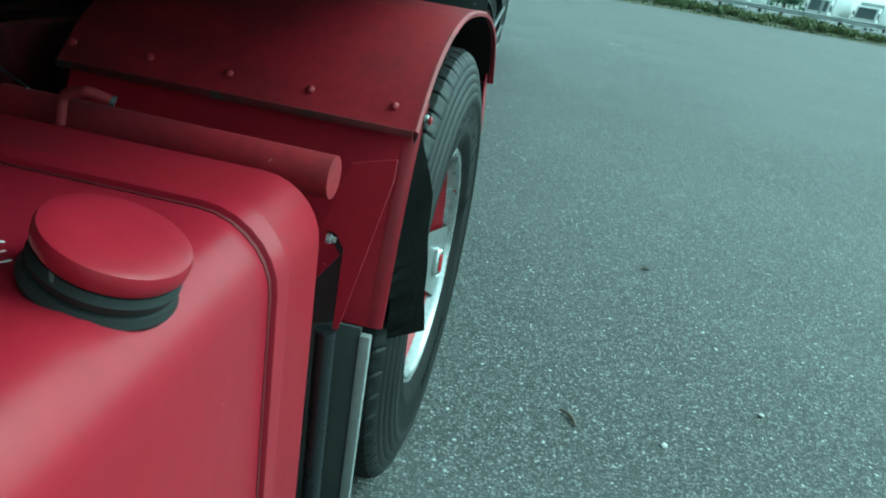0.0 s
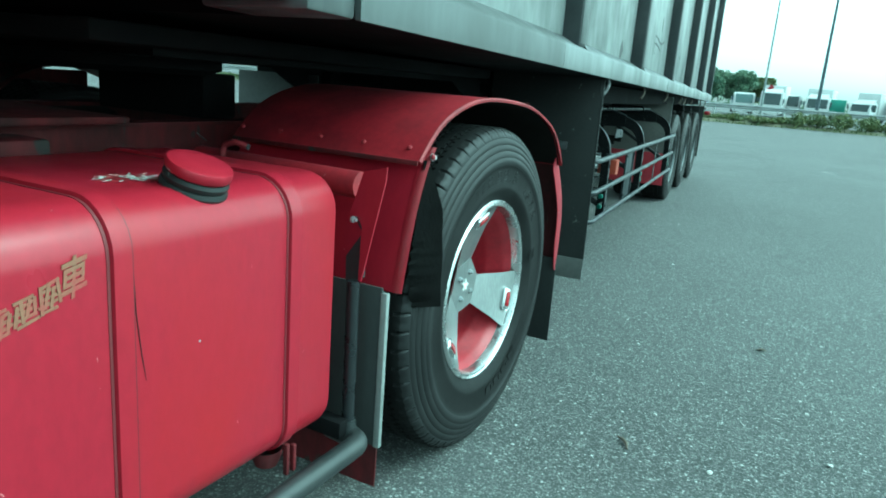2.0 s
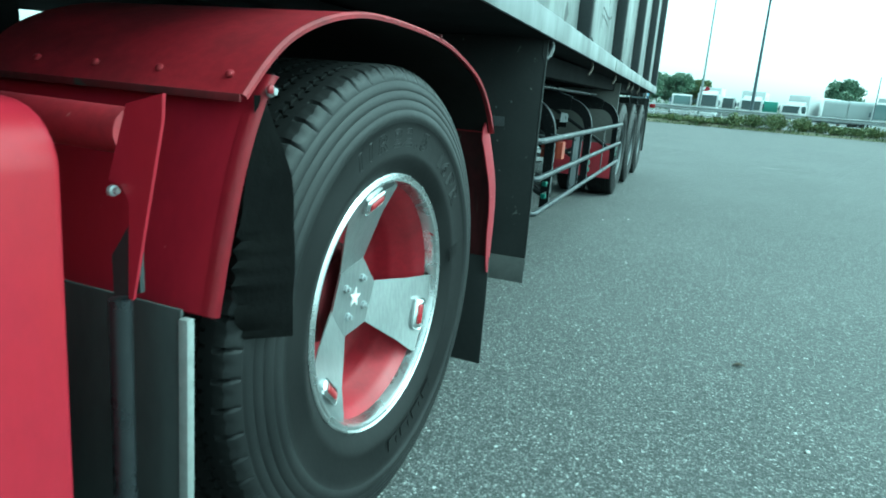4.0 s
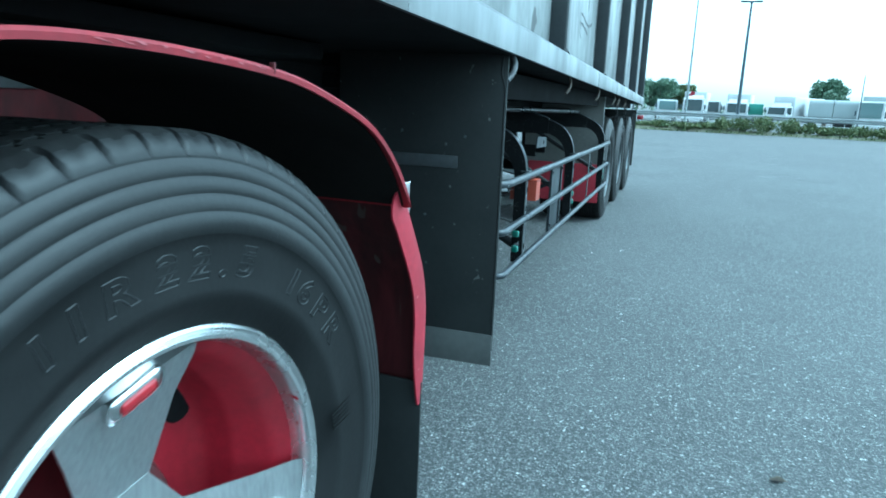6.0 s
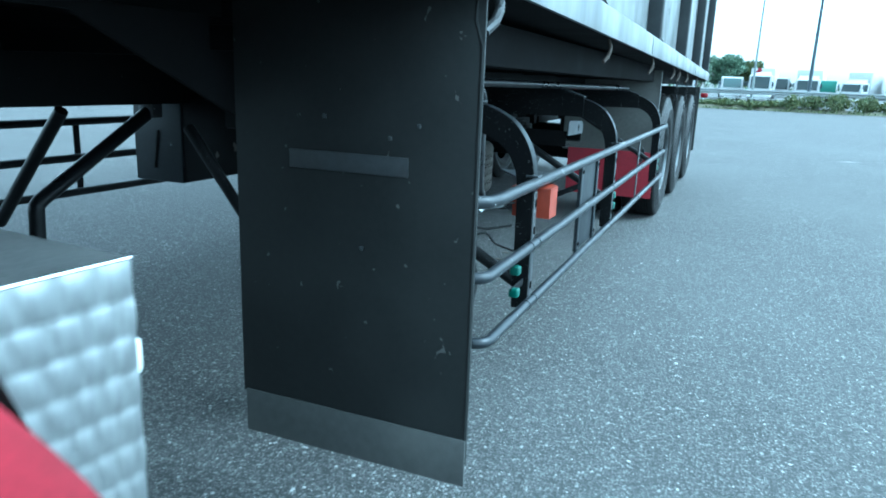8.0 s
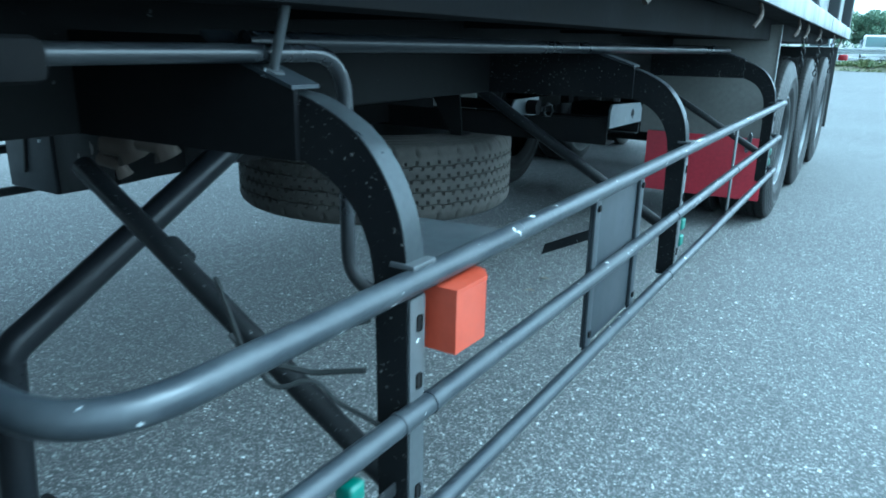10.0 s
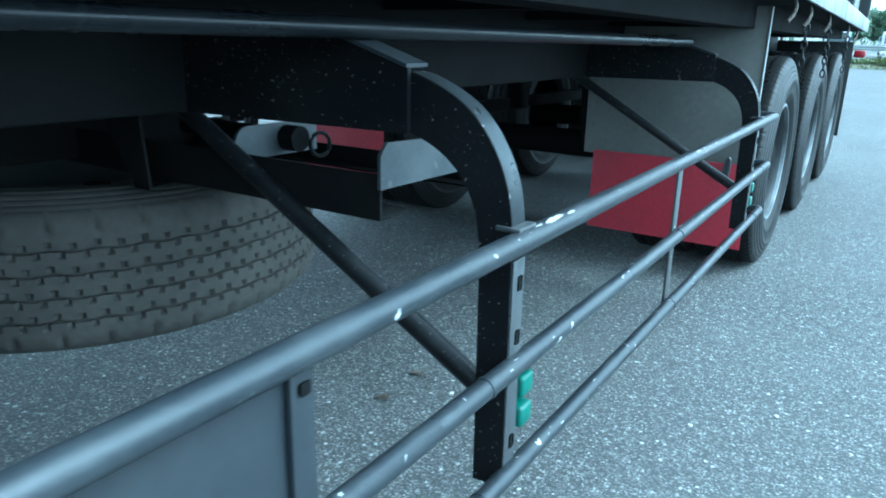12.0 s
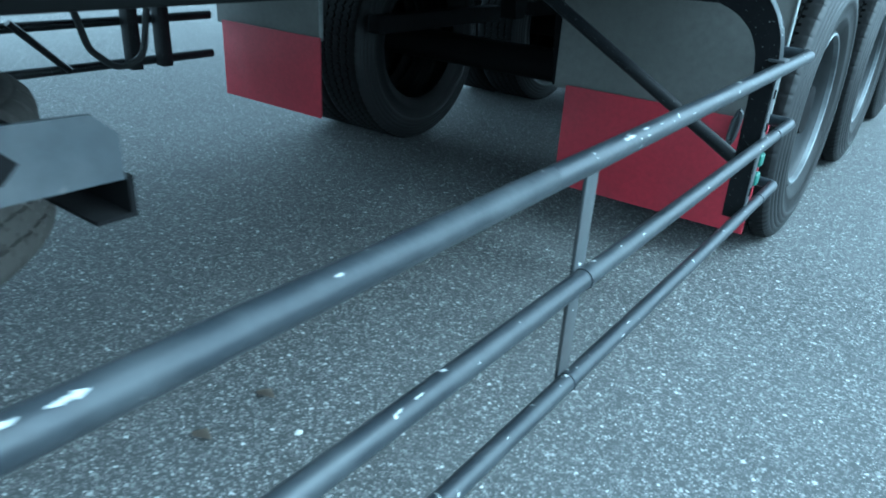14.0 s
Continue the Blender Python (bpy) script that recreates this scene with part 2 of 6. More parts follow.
PLATE_PALE = surface("pale_scuffed_plate", (0.04, 0.045, 0.05), 0.45, metal=0.3, dirt=(0.09, 0.092, 0.095), dirty=0.5, patch=12, spots=0.1, spot_colour=(0.08, 0.08, 0.08), spot_scale=30)
ORANGE = surface("orange_lens", (0.25, 0.036, 0.015), 0.35, dirt=(0.28, 0.06, 0.035), dirty=0.45, patch=8, bump=0.03)
GREEN = surface("green_plastic", (0.014, 0.085, 0.06), 0.5, dirt=(0.03, 0.07, 0.055), dirty=0.5)
RED_LENS = surface("red_lens", (0.25, 0.012, 0.02), 0.25, dirty=0.1)
GOLD = surface("faded_gold_lettering", (0.19, 0.085, 0.048), 0.7, dirt=(0.25, 0.02, 0.03), dirty=0.9, patch=30)
WHITE_MARK = surface("chalky_white_paint", (0.7, 0.7, 0.68), 0.7, dirt=(0.4, 0.3, 0.3), dirty=0.4)
EDGE_WHITE = surface("dirty_white_edging", (0.19, 0.20, 0.195), 0.6, dirt=(0.14, 0.14, 0.135), dirty=0.5, patch=6)
FLAKE = surface("flaked_paint", (0.34, 0.35, 0.35), 0.7, dirt=(0.2, 0.2, 0.2), dirty=0.6, patch=40)
FLAP_GREY = surface("grey_flap_sheet", (0.125, 0.122, 0.114), 0.75, spec=0.3, dirt=(0.075, 0.075, 0.07), dirty=0.6, patch=2.5, grain=40, bump=0.08)
BARK = surface("tree_bark", (0.12, 0.10, 0.08), 0.9, patch=6, bump=0.3)
WHITE_CAB = surface("white_lorry_paint", (0.55, 0.56, 0.56), 0.5, spec=0.3, dirt=(0.36, 0.36, 0.36), dirty=0.3, patch=1)
SILVER_BOX = surface("silver_box_sheet", (0.34, 0.37, 0.37), 0.5, dirt=(0.4, 0.42, 0.42), dirty=0.5, patch=1)
GREEN_BOX = surface("green_tarpaulin", (0.09, 0.27, 0.20), 0.6, patch=1)
GLASS_DARK = surface("dark_windscreen", (0.035, 0.05, 0.052), 0.15, spec=0.5, dirty=0.0, bump=0)
POLE_DARK = surface("dark_pole_paint", (0.05, 0.07, 0.085), 0.5, patch=2)
POLE_PALE = surface("pale_galvanised_pole", (0.24, 0.27, 0.27), 0.5, metal=0.3, patch=2)
GUARD = surface("guard_rail_zinc", (0.42, 0.44, 0.45), 0.5, metal=0.4, dirt=(0.25, 0.25, 0.24), dirty=0.5, patch=1.5)
# Leaf green lightened to include the haze of distance.
LEAF_A = leaf_material("hazed_green_leaves", (0.08, 0.135, 0.085), (0.15, 0.21, 0.125))
LEAF_B = leaf_material("yellowing_green_leaves", (0.05, 0.082, 0.028), (0.15, 0.165, 0.06))
RED_GROOVE = surface("grimy_red_groove", (0.095, 0.004, 0.009), 0.6, dirty=0.2)
SOIL = surface("dry_soil", (0.12, 0.115, 0.075), 0.95, dirt=(0.07, 0.10, 0.035), dirty=0.9, patch=1.2, bump=0.4)
STONE = surface("pale_chipping", (0.5, 0.5, 0.48), 0.8, patch=20)


# ---- building helpers ----
def part(name, bm, material, parent=None, label="", sharp=38):
    """Links a bmesh as one mesh object under parent."""
    bm.normal_update()
    me = bpy.data.meshes.new(name)
    bm.to_mesh(me)
    bm.free()
    me.polygons.foreach_set("use_smooth", [True] * len(me.polygons))
    me.set_sharp_from_angle(angle=radians(sharp))
    me.materials.append(material)
    ob = new(name, me)
    if parent is not None:
        ob.parent = parent
    if label:
        tagged(ob, label=label)
    return ob


def share(ob, loc, parent=None, rot=(0, 0, 0)):
    """A further piece on the same mesh."""
    o = new(ob.name.split(".")[0], ob.data)
    o.parent = parent if parent is not None else ob.parent
    o.location, o.rotation_euler = loc, [radians(a) for a in rot]
    if "label" in ob:
        o["label"] = ob["label"]
    return o


def thing(name, m, label, category, group="", kind=""):
    ob = new(name)
    ob.matrix_basis = m
    ob.empty_display_size = 0.1
    return tagged(ob, label, category, group, kind)


def box(bm, x0, x1, y0, y1, z0, z1, bevel=0.0, seg=2, m=None):
    r = bmesh.ops.create_cube(bm, size=1)
    vs = r["verts"]
    bmesh.ops.transform(bm, verts=vs, matrix=Matrix.Translation(((x0 + x1) / 2, (y0 + y1) / 2, (z0 + z1) / 2)) @ Matrix.Diagonal((abs(x1 - x0), abs(y1 - y0), abs(z1 - z0), 1)))
    if m is not None:
        bmesh.ops.transform(bm, verts=vs, matrix=m)
    if bevel:
        es = {e for v in vs for e in v.link_edges}
        bmesh.ops.bevel(bm, geom=list(es), offset=bevel, segments=seg, affect="EDGES", profile=0.5)
    return bm


def one_box(*a, **k):
    return box(bmesh.new(), *a, **k)


def tube(bm, pts, r, seg=12, cap=True):
    """A round bar along a polyline."""
    pts = [Vector(p) for p in pts]
    rings = []
    up = Vector((0.13, 0.21, 0.97)).normalized()
    for i, p in enumerate(pts):
        d = (pts[min(i + 1, len(pts) - 1)] - pts[max(i - 1, 0)]).normalized()
        a = d.cross(up)
        if a.length < 0.2:
            a = d.cross(Vector((1, 0, 0)))
        a.normalize()
        b = d.cross(a)
        rr = r[i] if isinstance(r, (list, tuple)) else r
        rings.append([bm.verts.new(p + (a * math.cos(2 * math.pi * k / seg) + b * math.sin(2 * math.pi * k / seg)) * rr) for k in range(seg)])
    for s, t in zip(rings, rings[1:]):
        for k in range(seg):
            bm.faces.new((s[k], s[(k + 1) % seg], t[(k + 1) % seg], t[k]))
    if cap:
        bm.faces.new(rings[0][::-1])
        bm.faces.new(rings[-1])
    bmesh.ops.recalc_face_normals(bm, faces=bm.faces[:])
    return bm


def one_tube(pts, r, seg=12):
    return tube(bmesh.new(), pts, r, seg)


def rounded(pts, rad, n=6):
    """A polyline with its inner corners rounded."""
    pts = [Vector(p) for p in pts]
    out = [pts[0]]
    for a, b, c in zip(pts, pts[1:], pts[2:]):
        d0, d1 = (a - b).normalized(), (c - b).normalized()
        ang = d0.angle(d1)
        t = min(rad / math.tan(ang / 2), 0.49 * (a - b).length, 0.49 * (c - b).length)
        p0, p1 = b + d0 * t, b + d1 * t
        for i in range(n + 1):
            u = i / n
            out.append(p0 * (1 - u) ** 2 + b * 2 * u * (1 - u) + p1 * u * u)
    return out + [pts[-1]]


def lathe(bm, profile, seg=64, axis="x", centre=(0, 0, 0)):
    """Turns (along, radius) pairs round an axis."""
    cx, cy, cz = centre
    rings = []
    for a, r in profile:
        ring = []
        for k in range(seg):
            c, s = math.cos(2 * math.pi * k / seg) * r, math.sin(2 * math.pi * k / seg) * r
            p = (a, c, s) if axis == "x" else (c, s, a)
            ring.append(bm.verts.new((p[0] + cx, p[1] + cy, p[2] + cz)))
        rings.append(ring)
    for s, t in zip(rings, rings[1:]):
        for k in range(seg):
            bm.faces.new((s[k], s[(k + 1) % seg], t[(k + 1) % seg], t[k]))
    bmesh.ops.recalc_face_normals(bm, faces=bm.faces[:])
    return bm, rings


def sheet(bm, profile, x0, x1, thick):
    """A bent sheet: a (y, z) profile drawn from x0 to x1, with thickness inwards."""
    pr = [Vector((0, y, z)) for y, z in profile]
    cols = []
    for i, p in enumerate(pr):
        d = (pr[min(i + 1, len(pr) - 1)] - pr[max(i - 1, 0)]).normalized()
        n = Vector((0, d.z, -d.y)) * thick
        cols.append([bm.verts.new((x, q.y, q.z)) for q in (p, p + n) for x in (x0, x1)])
    for a, b in zip(cols, cols[1:]):
        for i, j in ((0, 1), (1, 3), (3, 2), (2, 0)):
            bm.faces.new((a[i], a[j], b[j], b[i]))
    bm.faces.new((cols[0][0], cols[0][1], cols[0][3], cols[0][2]))
    bm.faces.new((cols[-1][0], cols[-1][1], cols[-1][3], cols[-1][2]))
    bmesh.ops.recalc_face_normals(bm, faces=bm.faces[:])
    return bm


def prism(bm, outline, m, thick):
    """A plate: outline in its own (u, v), raised by thick along w, then posed by m."""
    lo = [bm.verts.new(m @ Vector((u, v, 0))) for u, v in outline]
    hi = [bm.verts.new(m @ Vector((u, v, thick))) for u, v in outline]
    n = len(lo)
    bm.faces.new(lo[::-1])
    bm.faces.new(hi)
    for k in range(n):
        bm.faces.new((lo[k], lo[(k + 1) % n], hi[(k + 1) % n], hi[k]))
    bmesh.ops.recalc_face_normals(bm, faces=bm.faces[:])
    return bm


def smooth_curve(pts, n=5):
    """A Catmull-Rom line through (y, z) pairs."""
    p = [Vector(q) for q in pts]
    out = []
    for i in range(len(p) - 1):
        a, b, c, d = p[max(i - 1, 0)], p[i], p[i + 1], p[min(i + 2, len(p) - 1)]
        for k in range(n):
            t = k / n
            out.append(0.5 * ((2 * b) + (c - a) * t + (2 * a - 5 * b + 4 * c - d) * t * t + (3 * b - a - 3 * c + d) * t ** 3))
    return [tuple(q) for q in out] + [tuple(p[-1])]


def letters(body, size, depth=0.001, outline=0.0):
    """Flat raised characters in Blender's own font, as a bmesh in (u, v), or their outlines as thin ridges."""
    cu = bpy.data.curves.new("letters", "FONT")
    cu.body, cu.size, cu.extrude, cu.offset = body, size, depth, size * 0.022
    cu.align_x, cu.align_y = "CENTER", "CENTER"
    if outline:
        cu.fill_mode, cu.bevel_depth, cu.bevel_resolution, cu.resolution_u, cu.extrude = "NONE", outline, 0, 3, 0.0
    ob = bpy.data.objects.new("letters", cu)
    scene.collection.objects.link(ob)
    bpy.context.view_layer.update()
    me = bpy.data.meshes.new_from_object(ob)
    bm = bmesh.new()
    bm.from_mesh(me)
    bpy.data.objects.remove(ob)
    bpy.data.meshes.remove(me)
    return bm


TYRES = {}


def tyre_mesh(radius, width, lugs=62, deep=0.013, zig=0.0015):
    """A lorry tyre round the x axis: stepped shoulder rings, notched lugs, grooves round the tread. x = 0 is the rim's edge."""
    key = (radius, width, lugs, deep, zig)
    if key in TYRES:
        return TYRES[key]
    bm = bmesh.new()
    seg = lugs * 12
    d = radius - 0.527
    side = [(-0.012, 0.286), (0.003, 0.301), (0.012, 0.322), (0.019, 0.332), (0.021, 0.345), (0.019, 0.352), (0.025, 0.395 + d), (0.026, 0.411 + d), (0.029, 0.414 + d), (0.0285, 0.434 + d),
            (0.0262, 0.4362 + d), (0.0262, 0.438 + d), (0.0268, 0.440 + d), (0.0225, 0.455 + d), (0.0203, 0.4568 + d), (0.0203, 0.4585 + d), (0.0210, 0.460 + d), (0.0165, 0.474 + d), (0.0143, 0.4758 + d), (0.0143, 0.4775 + d),
            (0.0150, 0.479 + d), (0.0105, 0.493 + d), (0.0082, 0.4948 + d), (0.0080, 0.4965 + d), (0.0085, 0.499 + d), (0.001, 0.512 + d), (-0.010, 0.522 + d), (-0.024, 0.527 + d)]
    tread = [(-0.031, radius)]
    g = 0.0035
    n = 4
    for k in range(n):
        x = -0.024 - (k + 0.75) * (width - 0.048) / (n + 0.5)
        tread += [(x + g + 0.012, radius), (x + g + 0.009, radius), (x + g, radius), (x + g * 0.7, radius - 0.010), (x - g * 0.7, radius - 0.010), (x - g, radius), (x - g - 0.009, radius), (x - g - 0.012, radius)]
    prof = side + tread + [(-width + 0.031, radius)] + [(-width - x, r) for x, r in reversed(side)]
    lathe(bm, prof, seg)
    bm.verts.ensure_lookup_table()
    total, last = len(prof), len(side) - 1
    for i in range(total):
        edge = min(i, total - 1 - i)
        for k in range(0, seg):
            v = bm.verts[i * seg + k]
            dip = 0.0
            step = k % 12
            if last - 2 <= edge <= last and (step == 0 or (step == 1 and edge == last)):
                dip = deep * (1.0 if edge == last else 0.8 if edge == last - 1 else 0.35)
                v.co.x -= (deep / 3 if i <= last else -deep / 3) if edge < last else 0
            elif edge == last - 1 and step in (5, 6, 7):      # shallow dents between the notches
                dip = 0.0035
            elif last + 1 < i < total - 2 - last:
                v.co.x += zig * (abs(k % 12 - 6) / 3 - 1)   # the grooves run in a zigzag
                row = (i - len(side) - 1) % 8
                if (row in (1, 2) and step in (0, 6)) or (row in (5, 6) and step in (3, 9)):
                    dip = 0.009
            if dip:
                f = 1 - dip / v.co.yz.length
                v.co.y, v.co.z = v.co.y * f, v.co.z * f
    bm.normal_update()
    me = bpy.data.meshes.new("tyre")
    bm.to_mesh(me)
    bm.free()
    me.polygons.foreach_set("use_smooth", [True] * len(me.polygons))
    me.set_sharp_from_angle(angle=radians(50))
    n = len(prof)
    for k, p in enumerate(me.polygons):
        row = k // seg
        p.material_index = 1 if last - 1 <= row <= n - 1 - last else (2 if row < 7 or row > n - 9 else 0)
    TYRES[key] = me
    return me


def tyre(parent, me, material, x, label=""):
    if not me.materials:
        me.materials.append(material)
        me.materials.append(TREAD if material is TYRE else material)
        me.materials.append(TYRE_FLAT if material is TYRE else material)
    ob = new("tyre", me)
    ob.parent, ob.location = parent, (x, 0, 0)
    return tagged(ob, label=label)


# ---- ground ----
bm = bmesh.new()
xs = [-400, -60, -8, 0, 8, 60, 400]
ys = [-400, -60, -6, 2, 10, 44.0, 120, 900]
grid = [[bm.verts.new((x, y, 0)) for x in xs] for y in ys]
for r0, r1 in zip(grid, grid[1:]):
    for k in range(len(xs) - 1):
        bm.faces.new((r0[k], r0[k + 1], r1[k + 1], r1[k]))
tagged(part("ground", bm, ASPHALT), "grey worn asphalt with pale stone chips", "ground", kind="structure")

# ---- tractor unit ----
TRACTOR = pose(-0.024, 0, 0, 0, 0, -4.255)
tractor = thing("tractor_unit", TRACTOR, "red lorry tractor unit with dusty fuel tank and mudguards", "lorry")


def rounded_section(x0, x1, z0, z1, r, n=7):
    out = []
    for cx, cz, a0 in ((x1 - r, z1 - r, 0), (x0 + r, z1 - r, 90), (x0 + r, z0 + r, 180), (x1 - r, z0 + r, 270)):
        for k in range(n + 1):
            a = radians(a0 + 90 * k / n)
            out.append((cx + r * math.cos(a), cz + r * math.sin(a)))
    return out


def loft_y(bm, sections):
    """Joins closed (x, z) sections given with their y."""
    rings = [[bm.verts.new((x, y, z)) for x, z in sec] for y, sec in sections]
    n = len(rings[0])
    for a, b in zip(rings, rings[1:]):
        for k in range(n):
            bm.faces.new((a[k], a[(k + 1) % n], b[(k + 1) % n], b[k]))
    bm.faces.new(rings[0])
    bm.faces.new(rings[-1][::-1])
    bmesh.ops.recalc_face_normals(bm, faces=bm.faces[:])
    return bm


TX0, TX1, TZ0, TZ1, TR = -0.66, -0.045, 0.345, 0.968, 0.085


def tank_section(grow):
    return rounded_section(TX0 - grow, TX1 + grow, TZ0 - grow, TZ1 + grow, TR + grow)


tank = part("fuel_tank", loft_y(bmesh.new(), [(-2.30, tank_section(-0.014)), (-2.286, tank_section(0)), (-1.322, tank_section(0)), (-0.749, tank_section(0)), (-0.739, tank_section(-0.004)), (-0.735, tank_section(-0.014))]), RED, tractor, "red painted fuel tank with dusty top")
for y in (-0.905, -1.318, -1.76):
    part("seam", loft_y(bmesh.new(), [(y - 0.0015, tank_section(0.0012)), (y + 0.0040, tank_section(0.0012))]), RED_GROOVE, tank, "dark groove beside the strap")
    part("strap", loft_y(bmesh.new(), [(y + 0.0046, tank_section(0.001)), (y + 0.007, tank_section(0.007)), (y + 0.040, tank_section(0.007)), (y + 0.043, tank_section(0.001))]), RED, tank)
    part("seam", loft_y(bmesh.new(), [(y + 0.0440, tank_section(0.0012)), (y + 0.0465, tank_section(0.0012))]), RED_GROOVE, tank)
part("drain_boss", lathe(bmesh.new(), [(0.312, 0.0001), (0.312, 0.026), (0.335, 0.034), (0.35, 0.034)], 20, "z", (-0.10, -0.895, 0))[0], RED_DARK, tank)

cap_pose = Matrix.Translation((-0.124, -1.078, 0.955)) @ pose(0, 0, 0, -3, 19, 0) @ Matrix.Diagonal((0.92, 0.92, 0.95, 1))
bm = lathe(bmesh.new(), [(-0.01, 0.052), (0.0, 0.066), (0.008, 0.069), (0.016, 0.066), (0.0165, 0.062), (0.020, 0.064), (0.027, 0.066), (0.034, 0.062), (0.036, 0.05)], 40, "z")[0]
bmesh.ops.transform(bm, matrix=cap_pose, verts=bm.verts[:])
part("cap_seal", bm, RUBBER, tank, "black rubber neck seal")
bm = lathe(bmesh.new(), [(0.033, 0.045), (0.036, 0.062), (0.042, 0.0665), (0.052, 0.067), (0.0575, 0.0648), (0.0600, 0.059), (0.0625, 0.03), (0.063, 0.0005)], 40, "z")[0]
bmesh.ops.transform(bm, matrix=cap_pose, verts=bm.verts[:])
part("filler_cap", bm, RED, tank, "round red filler cap")

# worn markings on the tank
rnd = random.Random(4)
bm = letters("\u8eca", 0.058, 0.0006)      # the one character that is still whole
bmesh.ops.transform(bm, matrix=Matrix.Translation((TX1 + 0.0012, -1.374, 0.862)) @ Matrix(((0, 0, 1, 0), (0.80, 0.10, 0, 0), (0.20, 1.15, 0, 0), (0, 0, 0, 1))), verts=bm.verts[:])
part("gold_marking", bm, GOLD, tank, "flaking gold painted marking")
for y, z, w, h in ((-1.410, 0.846, 0.019, 0.025), (-1.446, 0.833, 0.019, 0.022), (-1.484, 0.822, 0.020, 0.022), (-1.524, 0.812, 0.020, 0.021), (-1.565, 0.803, 0.020, 0.020)):
    bm = bmesh.new()
    for j in range(5):       # worn strokes, slanting upwards
        mm = Matrix.Translation((TX1 + 0.0012, y + rnd.uniform(-0.003, 0.003), z - h + 2 * h * (j + 0.5) / 5)) @ Matrix.Rotation(radians(rnd.uniform(10, 24)), 4, "X")
        box(bm, -0.0006, 0.0006, -w * rnd.uniform(0.6, 0.95), w * rnd.uniform(0.6, 0.95), -0.0024, 0.0024, m=mm)
    for dy in (-0.75, -0.3, 0.15, 0.65):
        mm = Matrix.Translation((TX1 + 0.0016, y + w * dy, z + rnd.uniform(-0.004, 0.004) + 0.24 * w * dy)) @ Matrix.Rotation(radians(rnd.uniform(-14, 10)), 4, "X")
        box(bm, -0.0006, 0.0006, -0.0026, 0.0026, -h * rnd.uniform(0.5, 0.95), h * rnd.uniform(0.5, 0.95), m=mm)
    part("gold_marking", bm, GOLD, tank, "flaking gold painted marking")
for k in range(17):     # a scraped white splash: a broken middle and short dashes round it
    bm = bmesh.new()
    a = 2 * math.pi * k / 11 + rnd.uniform(-0.15, 0.15)
    if k < 11:
        x, y = -0.232 + 0.036 * math.sin(a), -1.132 + 0.056 * math.cos(a)
        turn, bend, size, wide = math.atan2(0.036 * math.sin(a), 0.056 * math.cos(a)), rnd.uniform(-0.6, 0.6), rnd.uniform(0.010, 0.020), rnd.uniform(0.0018, 0.0032)
        turn = math.pi / 2 - turn
    else:
        x, y = -0.232 + rnd.gauss(0, 0.009), -1.132 + rnd.gauss(0, 0.016)
        turn, bend, size, wide = rnd.uniform(0, 6.3), rnd.uniform(-2, 2), rnd.uniform(0.014, 0.024), rnd.uniform(0.003, 0.0048)
    left, right = [], []
    for q in range(8):
        u = q / 7 - 0.5
        t = turn + bend * u
        p = Vector((x + size * u * 1.6 * math.cos(t), y + size * u * 1.6 * math.sin(t)))
        n = Vector((-math.sin(t), math.cos(t))) * wide * rnd.uniform(0.5, 1.0)
        left.append(bm.verts.new((p.x + n.x, p.y + n.y, TZ1 + 0.0006 + 0.0001 * k)))
        right.append(bm.verts.new((p.x - n.x, p.y - n.y, TZ1 + 0.0006 + 0.0001 * k)))
    for q in range(7):
        bm.faces.new((left[q], left[q + 1], right[q + 1], right[q]))
    bmesh.ops.recalc_face_normals(bm, faces=bm.faces[:])
    part("white_marking", bm, WHITE_MARK, tank, "scraped white painted stroke")
bm = bmesh.new()
for y, z, s in ((-1.137, 0.695, 0.0022),):
    lathe(bm, [(TX1 - 0.001, s), (TX1 + 0.0008, s), (TX1 + 0.001, 0.0002)], 8, "x", (0, y, z))
part("paint_chip", bm, FLAKE, tank)
bm = one_tube([(TX1 + 0.0003, -1.272, 0.86), (TX1 + 0.0003, -1.269, 0.78), (TX1 + 0.0003, -1.261, 0.71), (TX1 + 0.0003, -1.253, 0.66)], [0.0007, 0.0013, 0.0012, 0.0005], 6)
part("scratch", bm, RED_DARK, tank, "long dark scratch")

# step pipe under the tank
guard = part("side_guard_pipe", one_tube(rounded([(-0.002, -2.6, 0.286), (-0.002, -0.655, 0.29), (-0.11, -0.645, 0.294)], 0.045, 8), 0.0275, 16), STEP_PIPE, tractor, "grey-black steel side guard pipe")
part("upright_rod", one_tube([(-0.050, -0.652, 0.30), (-0.054, -0.650, 0.70)], 0.016, 12), PIPE_DARK, guard)
part("joint_sleeve", one_tube([(-0.050, -0.652, 0.305), (-0.051, -0.652, 0.335)], 0.022, 12), STEP_PIPE, guard)
part("strap_end", box(one_box(-0.052, -0.040, -0.895, -0.885, 0.30, 0.375, 0.002), -0.052, -0.040, -0.872, -0.862, 0.30, 0.365, 0.002), RED_DARK, guard)
part("crossbar", one_box(-0.5, -0.04, -0.70, -0.66, 0.30, 0.345, 0.004), UNDERSIDE, guard)

# mudguard over the drive wheels
FX = 0.014
arch = smooth_curve([(-0.476, 0.985), (-0.42, 1.043), (-0.345, 1.098), (-0.183, 1.143), (-0.05, 1.147), (0.10, 1.141), (0.232, 1.128), (0.30, 1.114), (0.403, 1.084), (0.461, 1.062), (0.504, 1.040), (0.552, 1.004), (0.593, 0.962), (0.621, 0.925), (0.633, 0.900)])
